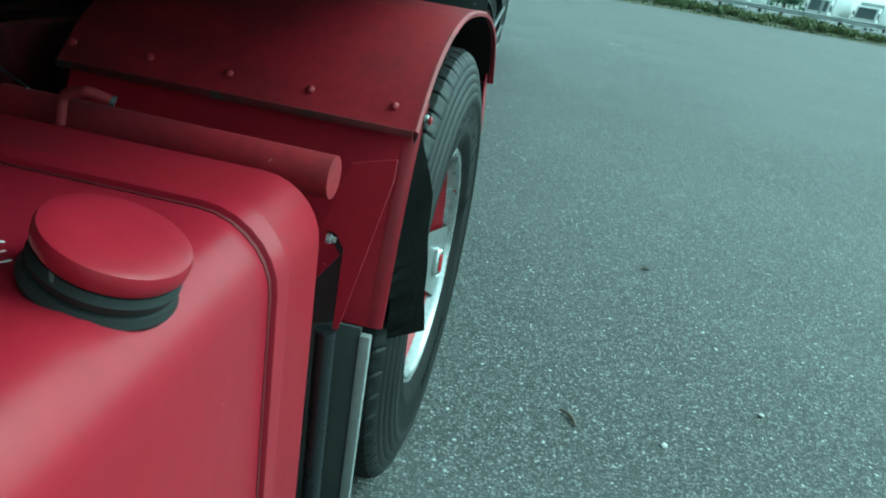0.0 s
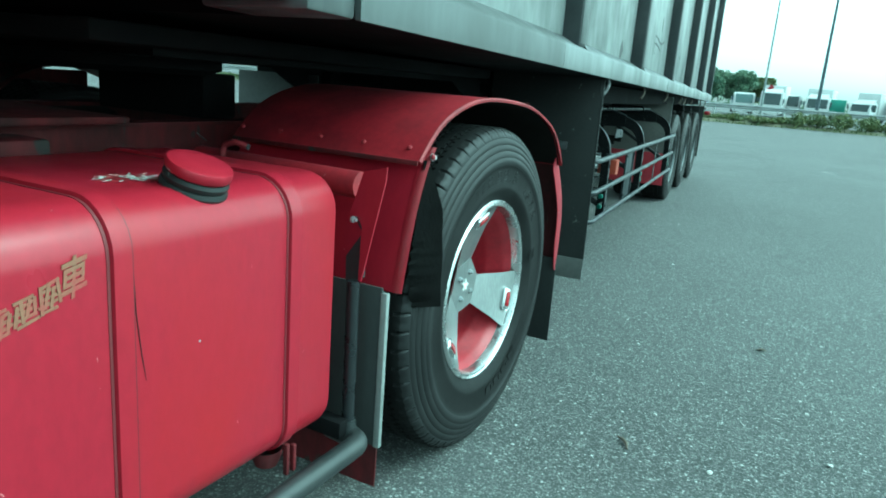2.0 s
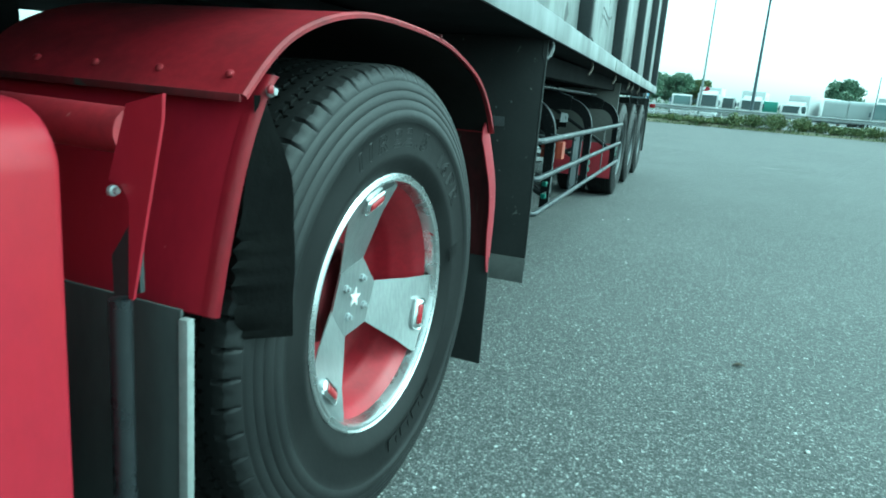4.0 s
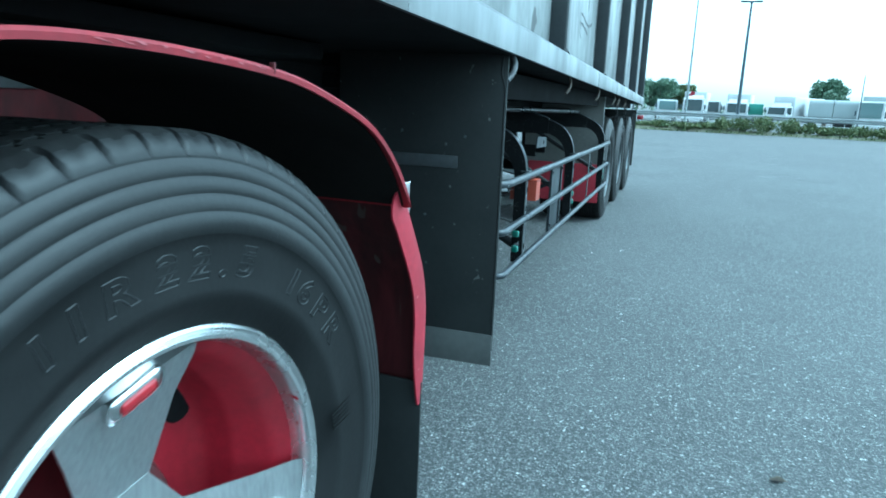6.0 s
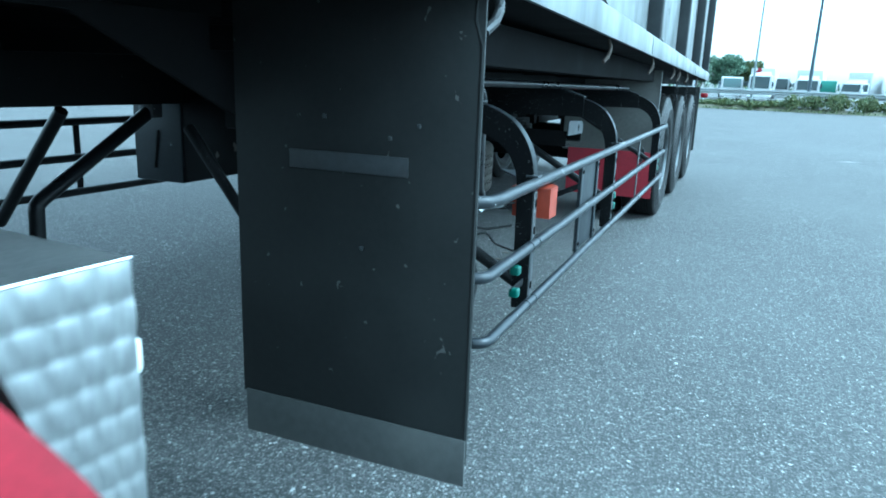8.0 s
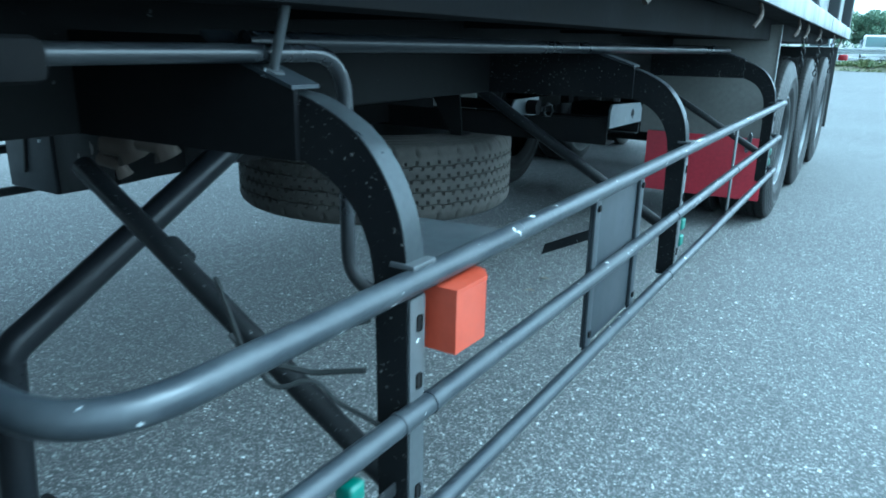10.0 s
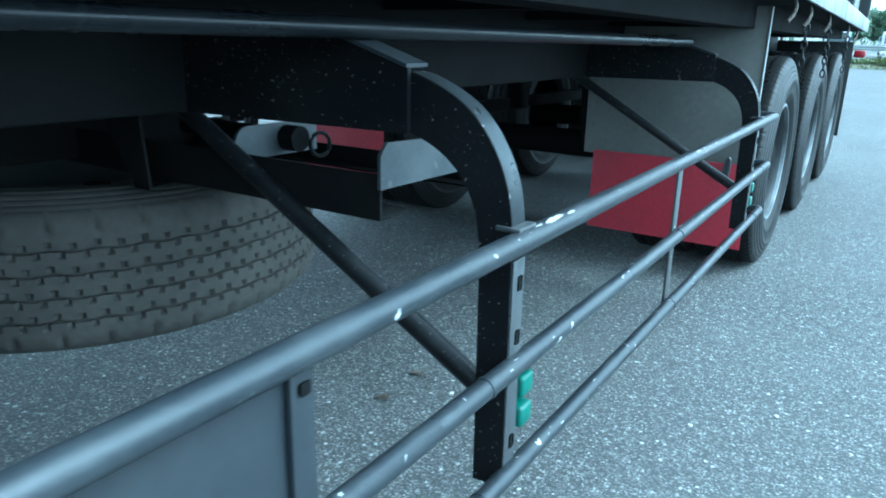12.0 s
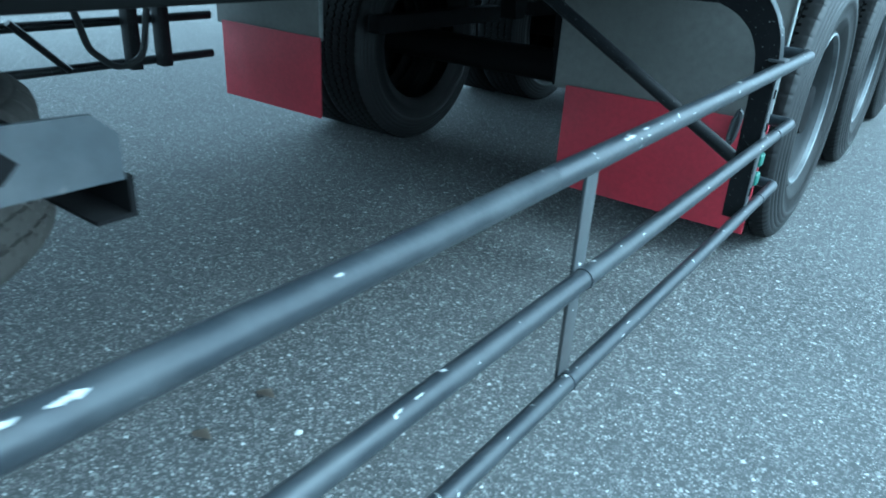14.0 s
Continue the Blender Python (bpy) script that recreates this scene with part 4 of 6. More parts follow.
tpart("far_side_rail", shear(one_box(-2.76, -2.62, YF, YR, Z0, Z0 + 0.14, 0.006)), BODY_GREY, body)
for k in range(7):
    y = -0.66 + 1.765 * k
    if k == 6:
        y = YR - 0.11
    tpart("side_post", shear(one_box(-0.19, BX - 0.012, y - 0.06, y + 0.06, Z0 + 0.106, Z0 + 2.2, 0.012)), RIB_DARK, body, "dark vertical side post")
    tpart("post_face", shear(one_box(BX - 0.013, BX - 0.009, y - 0.05, y + 0.05, Z0 + 0.12, Z0 + 2.2, 0.002)), BODY_GREY, body)
    if k < 6:
        tpart("rail_gusset", shear(prism(bmesh.new(), [(BX - 0.004, Z0 + 0.100), (BX - 0.13, Z0 + 0.30), (BX - 0.135, Z0 + 0.10)], Matrix(((1, 0, 0, 0), (0, 0, 1, y + 0.061), (0, 1, 0, 0), (0, 0, 0, 1))), 0.006)), BODY_GREY, body)
tpart("top_rail", shear(one_box(-0.20, BX, YF, YR, Z0 + 2.2, Z0 + 2.34, 0.01)), BODY_GREY, body)
tpart("front_bracket", shear(one_box(-0.30, BX - 0.01, YF - 0.165, YF - 0.004, Z0 + 0.0, Z0 + 0.12, 0.008)), BODY_GREY, body)
tpart("front_stub", shear(one_box(-0.5, BX - 0.03, YF - 0.26, YF - 0.17, Z0 + 0.01, Z0 + 0.12, 0.02)), RAIL_PAINT, body)
for y in (4.2, 7.5):
    tpart("rail_seam", shear(one_box(BX - 0.004, BX + 0.0016, y - 0.002, y + 0.002, Z0 + 0.004, Z0 + 0.088)), BODY_GREY, body)
# peeled paint on the side sheet
rnd = random.Random(31)
for pts in (((3.78, 1.648), (3.90, 1.640), (4.02, 1.618), (4.16, 1.612), (4.30, 1.640)), ((3.76, 1.60), (3.80, 1.575), (3.79, 1.54), (3.83, 1.51)), ((3.78, 1.595), (3.95, 1.585), (4.08, 1.56), (4.12, 1.55)), ((5.55, 1.60), (5.62, 1.57), (5.66, 1.52))):
    bm = bmesh.new()
    c = smooth_curve(pts, 5)
    top = [bm.verts.new((-0.1335, y, z + rnd.uniform(0.004, 0.016))) for y, z in c]
    low = [bm.verts.new((-0.1335, y, z - rnd.uniform(0.002, 0.010))) for y, z in c]
    for k in range(len(c) - 1):
        bm.faces.new((top[k], top[k + 1], low[k + 1], low[k]))
    tpart("peeled_paint", bm, RIB_DARK, body, "dark streak of peeled paint")
# rope hooks under the rail
hook = None
for k, y in enumerate((1.86, 3.17, 4.5, 5.75, 6.2, 7.0, 8.3, 9.2)):
    bm = one_tube(rounded([(BX - 0.035, y, body_z(y) + 0.006), (BX - 0.024, y + 0.002, body_z(y) - 0.03), (BX - 0.028, y - 0.02, body_z(y) - 0.06), (BX - 0.04, y - 0.045, body_z(y) - 0.082)], 0.03, 4), 0.011 if k == 0 else 0.0072, 8)
    tpart("rope_hook", bm, STEEL_GREY if k == 0 else RUST, body, "bent steel rope hook")
# hanging chains by the wheels
for y, n in ((6.35, 6), (7.35, 8), (8.7, 8)):
    bm = bmesh.new()
    for k in range(n):
        z = body_z(y) - 0.05 - 0.034 * k
        a = 0.008 if k % 2 else 0.0
        pts = [(BX - 0.05 + (0.011 * math.cos(t) if k % 2 else 0), y + (0 if k % 2 else 0.011 * math.cos(t)), z + 0.022 * math.sin(t)) for t in [2 * math.pi * q / 10 for q in range(11)]]
        tube(bm, pts, 0.004, 6, False)
    tpart("chain", bm, BLACK_STEEL, body, "short hanging steel chain")

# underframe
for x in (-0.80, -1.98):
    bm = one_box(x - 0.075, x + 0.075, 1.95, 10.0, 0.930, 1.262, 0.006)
    beam = tpart("main_beam", bm, BEAM, None, "near-black main beam")
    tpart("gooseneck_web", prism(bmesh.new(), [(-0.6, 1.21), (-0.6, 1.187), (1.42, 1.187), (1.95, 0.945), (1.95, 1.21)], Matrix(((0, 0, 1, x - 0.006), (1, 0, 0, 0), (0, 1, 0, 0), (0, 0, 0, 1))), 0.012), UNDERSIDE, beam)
tpart("deck", shear(one_box(-2.6, -0.062, YF + 0.02, YR - 0.02, Z0 + 0.004, Z0 + 0.034)), UNDERSIDE, None, "sooty underside of the body, darkened as shade")
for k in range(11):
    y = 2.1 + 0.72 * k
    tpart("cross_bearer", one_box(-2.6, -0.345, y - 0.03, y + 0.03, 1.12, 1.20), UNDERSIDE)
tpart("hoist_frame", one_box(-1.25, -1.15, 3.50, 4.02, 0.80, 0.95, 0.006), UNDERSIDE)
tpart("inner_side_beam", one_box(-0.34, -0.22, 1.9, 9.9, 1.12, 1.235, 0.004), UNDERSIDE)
tpart("front_frame", one_box(-2.6, -1.0, -1.95, -0.97, 1.225, 1.36, 0.01), UNDERSIDE, None, "sooty front frame, blackened as shade")
# Added block above the tank that cuts off sky from overhead.
tpart("front_shade_block", one_box(-2.5, -0.16, -1.85, -0.79, 1.362, 3.2, 0.03), UNDERSIDE, None, "dark block over the tank, added for shade")
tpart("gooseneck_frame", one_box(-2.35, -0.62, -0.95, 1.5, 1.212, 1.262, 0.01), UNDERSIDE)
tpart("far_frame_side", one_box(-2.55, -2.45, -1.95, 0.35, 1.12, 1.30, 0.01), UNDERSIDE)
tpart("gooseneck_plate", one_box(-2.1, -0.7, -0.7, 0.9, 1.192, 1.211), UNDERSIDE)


def wheel_pair(name, x, y, flip, R=0.505):
    """Two tyres on a steel wheel; outer face at x."""
    w = part(name, lathe(bmesh.new(), [(-0.17, 0.08), (-0.168, 0.20), (-0.160, 0.242), (-0.145, 0.256), (-0.06, 0.264), (-0.036, 0.269), (-0.026, 0.276), (-0.020, 0.290), (-0.03, 0.296), (-0.05, 0.296)], 56)[0], WHEEL_GREY, trailer, "dusty silver steel wheel")
    w.location = Vector((x, y, R)) - Vector((-1.4, 6, 0))
    if flip < 0:
        w.rotation_euler = (0, 0, math.pi)
    for dx in (-0.022, -0.345):
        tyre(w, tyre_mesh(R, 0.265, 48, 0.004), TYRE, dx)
    part("rim_lip", lathe(bmesh.new(), [(-0.034, 0.270), (-0.018, 0.274), (-0.015, 0.279), (-0.018, 0.284), (-0.034, 0.287)], 56)[0], RIM_STEEL, w)
    part("hub", lathe(bmesh.new(), [(-0.17, 0.12), (-0.10, 0.10), (-0.04, 0.09), (-0.03, 0.0005)], 24)[0], UNDERSIDE, w)
    b = None
    for k in range(8):
        a = radians(45 * k)
        p = (-0.163, 0.145 * math.cos(a), 0.145 * math.sin(a))
        if b is None:
            b = part("wheel_nut", lathe(bmesh.new(), [(0, 0.014), (0.025, 0.013), (0.026, 0.0004)], 6)[0], STEEL_GREY, w)
            b.location = p
        else:
            share(b, p, w)
    return w


for y in (6.66, 8.06, 9.46):
    wheel_pair("trailer_wheel", -0.150, y, 1)
    wheel_pair("trailer_wheel", -2.67, y, -1)
    tpart("trailer_axle", one_tube([(-2.4, y, 0.505), (-0.4, y, 0.505)], 0.075, 16), UNDERSIDE)
    for x in (-0.85, -1.95):
        tpart("leaf_spring", one_box(x - 0.04, x + 0.04, y - 0.5, y + 0.5, 0.60, 0.68, 0.01), UNDERSIDE)
        tpart("spring_hanger", prism(bmesh.new(), [(-0.10, 0.92), (0.10, 0.92), (0.05, 0.60), (-0.05, 0.60)], Matrix(((0, 0, 1, x - 0.05), (1, 0, 0, y + 0.7), (0, 1, 0, 0), (0, 0, 0, 1))), 0.1), UNDERSIDE)
tpart("spring_hanger", prism(bmesh.new(), [(-0.10, 0.92), (0.10, 0.92), (0.05, 0.58), (-0.05, 0.58)], Matrix(((0, 0, 1, -0.9), (1, 0, 0, 5.98), (0, 1, 0, 0), (0, 0, 0, 1))), 0.1), UNDERSIDE)

# big front mudflap of the trailer
FY = 1.80
flap = tpart("front_mudflap", one_box(-0.715, -0.078, FY, FY + 0.008, 0.255, 1.262, 0.002), RUBBER, None, "large black rubber mudflap")
tpart("foot_strip", one_box(-0.705, -0.078, FY - 0.004, FY + 0.004, 0.142, 0.262, 0.002), RUBBER_GREY, flap, "grey rubber foot strip")
tpart("flap_bar", one_box(-0.556, -0.243, FY - 0.006, FY - 0.0005, 0.866, 0.910, 0.002), STEEL_GREY, flap, "dull metal clamp bar")
tpart("edge_bead", one_tube([(-0.082, FY + 0.004, 0.20), (-0.084, FY + 0.004, 1.15), (-0.10, FY + 0.004, 1.20), (-0.098, FY + 0.004, 1.258)], 0.006, 8), RUBBER, flap)
rnd = random.Random(2)
for x, z in ((-0.46, 0.99), (-0.29, 0.95), (-0.22, 0.98), (-0.36, 0.69)):
    tpart("flap_bolt", one_box(x - 0.005, x + 0.005, FY - 0.004, FY, z - 0.005, z + 0.005, 0.002), STEEL_GREY, flap)
tpart("flap_top_beam", one_box(-0.80, -0.16, FY + 0.012, FY + 0.07, 1.13, 1.19, 0.004), UNDERSIDE)

far_flap = tpart("front_mudflap", one_box(-2.535, -1.90, FY, FY + 0.008, 0.255, 1.158, 0.002), RUBBER_GREY, None, "large grey rubber mudflap")
tpart("foot_strip", one_box(-2.535, -1.91, FY - 0.004, FY + 0.004, 0.142, 0.262, 0.002), RUBBER_GREY, far_flap, "grey rubber foot strip")

# pipe side guard
RX = -0.090
guard_t = tpart("side_guard", one_tube(rounded([(-0.30, 1.895, 0.806), (RX, 1.895, 0.806), (RX, 2.6, 0.806), (RX, 4.4, 0.806), (RX, 5.70, 0.806)], 0.10, 8) + rounded([(RX, 5.72, 0.806), (RX, 5.80, 0.806), (RX - 0.075, 5.805, 0.806)], 0.022, 6), 0.0160, 16), RAIL_PAINT, None, "chipped grey-blue pipe guard rail")
tpart("guard_rail", one_tube(rounded([(-0.26, 1.90, 0.626), (RX, 1.90, 0.626), (RX, 3.5, 0.626), (RX, 5.70, 0.626)], 0.05, 8) + rounded([(RX, 5.71, 0.626), (RX, 5.79, 0.626), (RX - 0.075, 5.80, 0.626)], 0.022, 6), 0.0150, 16), RAIL_PAINT, guard_t, "chipped grey-blue pipe guard rail")
tpart("guard_rail", one_tube(rounded([(-0.26, 1.93, 0.452), (RX, 1.93, 0.452), (RX, 3.5, 0.452), (RX, 5.70, 0.452)], 0.05, 8) + rounded([(RX, 5.71, 0.452), (RX, 5.78, 0.452), (RX - 0.075, 5.79, 0.452)], 0.022, 6), 0.0142, 16), RAIL_PAINT, guard_t, "chipped grey-blue pipe guard rail")
rnd = random.Random(11)
def flake(y, z, r, deg, half, wide):
    """A ragged flake of bare primer that follows the pipe's curve."""
    n = 12
    bm = bmesh.new()
    up, down = [], []
    lift = rnd.uniform(-0.3, 0.3) * wide
    for i in range(n + 1):
        u = -1 + 2 * i / n
        w = wide * math.sqrt(max(1 - u * u, 0.02))
        for side, row in ((1, up), (-1, down)):
            aa = radians(deg + lift * u + side * w * rnd.uniform(0.15, 1.0))
            row.append(bm.verts.new((RX + (r + 0.0005) * math.cos(aa), y + half * u, z + (r + 0.0005) * math.sin(aa))))
    for i in range(n):
        bm.faces.new((up[i], up[i + 1], down[i + 1], down[i]))
    tpart("paint_flake", bm, FLAKE, guard_t, "ragged pale paint flake")


for k in range(32):     # flaked spots along the rails
    z, r = ((0.806, 0.0160), (0.626, 0.0150), (0.452, 0.0142))[k % 3]
    flake(rnd.uniform(3.9 if k % 3 == 0 else 3.0, 5.7), z, r, rnd.uniform(15, 80), rnd.uniform(0.002, 0.008), rnd.uniform(3, 8))
flake(3.79, 0.806, 0.0160, 66, 0.030, 20)
flake(3.845, 0.806, 0.0160, 60, 0.012, 13)
flake(3.742, 0.806, 0.0160, 70, 0.010, 10)
flake(4.60, 0.806, 0.0160, 55, 0.020, 13)
flake(4.66, 0.806, 0.0160, 62, 0.010, 9)
for z, r in ((0.626, 0.0150), (0.452, 0.0142)):
    for y in (2.29, 2.36, 3.62, 4.54, 5.62):
        tpart("weld_collar", one_tube([(RX, y - 0.004, z), (RX, y + 0.004, z)], r + 0.0015, 16), RAIL_PAINT, guard_t)


def guard_post(y, bottom=0.43, drop=0.0, arm_mat=None):
    """A curved channel that hangs from an outrigger: web towards the front, outer flange coloured brighter as if lit.
    """
    line = smooth_curve([(-0.40, 1.06), (-0.30, 1.022), (-0.247, 1.012), (-0.186, 0.984), (-0.149, 0.951), (-0.120, 0.905), (-0.104, 0.852), (-0.099, 0.766), (-0.096, bottom)])
    inner = smooth_curve([(-0.40, 0.945), (-0.31, 0.94), (-0.262, 0.935), (-0.215, 0.915), (-0.18, 0.885), (-0.160, 0.85), (-0.150, 0.81), (-0.146, 0.74), (-0.143, bottom)])
    line, inner = [[Vector((u, 0, v)) for u, v in c] for c in (line, inner)]
    bm = bmesh.new()
    rows = []
    for p, q in zip(line, inner):
        rows.append([bm.verts.new((v.x, y + d, v.z)) for v, d in ((p, 0.0), (p, 0.039), (p + Vector((-0.006, 0, -0.006)), 0.039), (p + Vector((-0.006, 0, -0.006)), 0.006), (q, 0.006), (q, 0.0))])
    for a, b in zip(rows, rows[1:]):
        for k in range(6):
            bm.faces.new((a[k], a[(k + 1) % 6], b[(k + 1) % 6], b[k]))
    bm.faces.new(rows[0])
    bm.faces.new(rows[-1][::-1])
    bmesh.ops.recalc_face_normals(bm, faces=bm.faces[:])
    # Pale overlay along the bend: light on the flange, put into colour.
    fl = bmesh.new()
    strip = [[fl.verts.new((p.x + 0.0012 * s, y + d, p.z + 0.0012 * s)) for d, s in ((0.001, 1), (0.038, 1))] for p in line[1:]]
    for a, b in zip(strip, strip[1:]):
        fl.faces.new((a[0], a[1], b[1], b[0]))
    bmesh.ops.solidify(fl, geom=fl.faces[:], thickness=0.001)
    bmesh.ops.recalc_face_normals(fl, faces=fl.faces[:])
    tpart("flange", fl, FLANGE, guard_t, "scuffed grey flange, its lit tone painted on")
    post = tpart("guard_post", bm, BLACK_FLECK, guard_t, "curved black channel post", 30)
    arm = [(-0.80, 0.93), (-0.80, 1.09), (-0.42, 1.085), (-0.385, 1.060), (-0.262, 1.022), (-0.262, 0.935)]
    tpart("outrigger", prism(bmesh.new(), arm, Matrix(((1, 0, 0, 0), (0, 0, -1, y - 0.001), (0, 1, 0, 0), (0, 0, 0, 1))), 0.008), arm_mat or BLACK_FLECK, guard_t)
    tpart("outrigger_top", prism(bmesh.new(), [(-0.42, 1.086), (-0.384, 1.061), (-0.262, 1.023), (-0.262, 1.028), (-0.382, 1.067), (-0.42, 1.092)], Matrix(((1, 0, 0, 0), (0, 0, 1, y - 0.012), (0, 1, 0, 0), (0, 0, 0, 1))), 0.05), PANEL_DARK, guard_t)
    tpart("diagonal_brace", one_tube([(-0.78, y + 0.02, 0.936 - drop), (-0.14, y + 0.02, 0.570 - drop)], 0.017 if not drop else 0.0185, 12), BLACK_STEEL, guard_t)
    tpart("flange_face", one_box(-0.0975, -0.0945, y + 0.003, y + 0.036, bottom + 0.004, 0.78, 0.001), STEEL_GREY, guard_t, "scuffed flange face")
    for z in (0.745, 0.665, 0.50):
        tpart("slot", one_box(-0.0955, -0.0935, y + 0.016, y + 0.028, z - 0.011, z + 0.011, 0.003), UNDERSIDE, guard_t)
    tpart("saddle", one_box(-0.122, -0.085, y - 0.004, y + 0.046, 0.820, 0.827, 0.002), STEEL_GREY, guard_t)
    return post


guard_post(2.317, 0.43, 0.066, UNDERSIDE)
guard_post(3.69)
guard_post(5.49)
tpart("brace_sleeve", one_tube([(-0.585, 2.345, 0.758), (-0.548, 2.345, 0.737)], 0.0225, 12), BLACK_STEEL, guard_t)
# long pipe above, loop tube, clamp bolt
tpart("upper_pipe", one_tube([(-0.350, 2.315, 1.078), (-0.350, 3.2, 1.074), (-0.338, 4.2, 1.070), (-0.325, 5.36, 1.064)], 0.0140, 14), PIPE_GREY, guard_t, "long grey steel pipe")
tpart("loop_tube", one_tube(rounded([(-0.315, 1.84, 1.066), (-0.315, 2.470, 1.064), (-0.315, 2.470, 0.70), (-0.17, 2.56, 0.69)], 0.075, 8), 0.0115, 14), PIPE_DARK, guard_t, "bent dark steel tube")
tpart("clamp_block", one_box(-0.36, -0.27, 1.94, 2.02, 1.040, 1.082, 0.012), UNDERSIDE, guard_t)
tpart("clamp_bolt", one_tube([(-0.308, 2.320, 1.038), (-0.265, 2.305, 1.126)], 0.0062, 10), STEEL_GREY, guard_t)
nut = lathe(bmesh.new(), [(0.0, 0.004), (0.0, 0.016), (0.011, 0.016), (0.013, 0.013), (0.013, 0.004)], 6, "z")[0]
bmesh.ops.transform(nut, matrix=pose(-0.311, 2.321, 1.034, 0, 24, 20), verts=nut.verts[:])
tpart("clamp_nut", nut, STEEL_GREY, guard_t)
tpart("strap_bar", one_box(-0.106, -0.100, 4.525, 4.560, 0.455, 0.80, 0.001), STEEL_GREY, guard_t, "flat grey tie bar")
# riveted panel
panel = tpart("guard_panel", one_box(-0.112, -0.108, 2.985, 3.30, 0.46, 0.795, 0.001), PANEL_DARK, guard_t, "flat dark grey riveted panel")
for y in (2.985, 3.285):
    tpart("panel_edge", one_box(-0.1075, -0.099, y, y + 0.03, 0.455, 0.795, 0.002), PANEL_DARK, guard_t)
    for z in (0.765, 0.49):
        tpart("panel_bolt", one_box(-0.0988, -0.094, y + 0.008, y + 0.022, z - 0.007, z + 0.007, 0.003), UNDERSIDE, guard_t)
tpart("panel_tab", prism(bmesh.new(), [(-0.212, 0.652), (-0.112, 0.700), (-0.112, 0.722), (-0.206, 0.676)], Matrix(((1, 0, 0, 0), (0, 0, 1, 2.985), (0, 1, 0, 0), (0, 0, 0, 1))), 0.006), BLACK_STEEL, guard_t)
# green clips and wires
for y in (2.200, 3.738, 5.535):
    for z in (0.575, 0.525) if y > 3 else (0.574, 0.510):
        tall = 0.017 if y > 3 else 0.013
        tpart("cable_clip", one_box(-0.118, -0.090, y - 0.004, y + (0.034 if y > 3 else 0.024), z - tall, z + tall, 0.006, 3), GREEN, guard_t, "green plastic cable clip")
tpart("clip_plate", one_box(-0.112, -0.108, 2.196, 2.310, 0.505, 0.525, 0.002), BLACK_STEEL, guard_t)
tpart("hose_coupling", one_tube([(-0.155, 2.03, 0.762), (-0.155, 2.05, 0.770), (-0.155, 2.07, 0.771), (-0.155, 2.19, 0.757), (-0.155, 2.21, 0.752)], [0.005, 0.008, 0.009, 0.009, 0.006], 10), GALV, guard_t, "bright galvanised hose coupling")
tpart("wire", one_tube([(-0.155, 2.21, 0.752), (-0.156, 2.235, 0.745), (-0.158, 2.26, 0.750), (-0.15, 2.31, 0.745)], 0.003, 6), RUBBER, guard_t)
tpart("wire", one_tube(rounded([(-0.15, 2.30, 0.68), (-0.22, 2.28, 0.665), (-0.30, 2.24, 0.68), (-0.42, 2.30, 0.75)], 0.05), 0.004, 6), RUBBER, guard_t)
tpart("wire", one_tube(rounded([(-0.13, 2.31, 0.60), (-0.20, 2.30, 0.62), (-0.22, 2.28, 0.66), (-0.26, 2.25, 0.64), (-0.34, 2.25, 0.70)], 0.03), 0.0035, 6), RUBBER, guard_t)

# orange marker lamp behind the first post
lamp = thing("marker_lamp", pose(-0.09, 2.45, 0.74), "large orange side marker lamp on a flat bracket", "lamp")
out = [(0.028, -0.075), (0.030, 0.0), (0.014, 0.022), (-0.085, 0.05), (-0.085, -0.075)]
part("lens", prism(bmesh.new(), [(u - 0.0, v) for u, v in out], Matrix.Translation((0, 0, -0.045)), 0.085), ORANGE, lamp, "orange plastic lens")
part("lens_rim", prism(bmesh.new(), [(u * 1.04, v * 1.02) for u, v in out], Matrix.Translation((0, 0, 0.038)), 0.006), ORANGE, lamp)
part("bracket", prism(bmesh.new(), [(-0.057, -0.076), (0.006, -0.076), (0.006, 0.150), (-0.04, 0.160), (-0.20, 0.140)], Matrix.Translation((0, 0, 0.058)), 0.006), PLATE_PALE, lamp, "flat grey mounting bracket")
part("screw", one_box(-0.02, -0.008, 0.0, 0.012, 0.064, 0.071, 0.002), UNDERSIDE, lamp)

# spare wheel slung flat under the frame, and its carrier
spare = thing("spare_wheel", pose(-1.275, 3.81, 0.50), "dusty worn spare tyre slung flat under the trailer", "wheel")
spare_tyre = tyre(spare, tyre_mesh(0.515, 0.242, 42, 0.009, 0.0018), TYRE_DUSTY, 0, "dusty brown-grey tyre")
spare_tyre.location, spare_tyre.rotation_euler = (0, 0, 0.255), (0, radians(-90), 0)
part("rim", lathe(bmesh.new(), [(0.03, 0.285), (0.05, 0.27), (0.20, 0.268), (0.225, 0.28), (0.245, 0.288), (0.225, 0.272), (0.19, 0.25), (0.175, 0.21), (0.18, 0.10), (0.18, 0.0005)], 48, "z")[0], WHEEL_GREY, spare, "dusty steel rim")
hole = None
for k in range(8):
    a = radians(45 * k + 10)
    at = (0.178 * math.cos(a), 0.178 * math.sin(a), 0.1785)
    if hole is None:
        hole = part("rim_hole", lathe(bmesh.new(), [(0.0, 0.034), (0.0015, 0.033), (0.002, 0.0005)], 16, "z")[0], UNDERSIDE, spare, "dark hole in the rim")
        hole.location = at
    else:
        share(hole, at, spare)
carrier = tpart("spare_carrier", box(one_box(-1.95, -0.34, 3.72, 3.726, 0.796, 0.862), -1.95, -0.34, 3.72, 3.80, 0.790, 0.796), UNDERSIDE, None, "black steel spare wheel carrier")
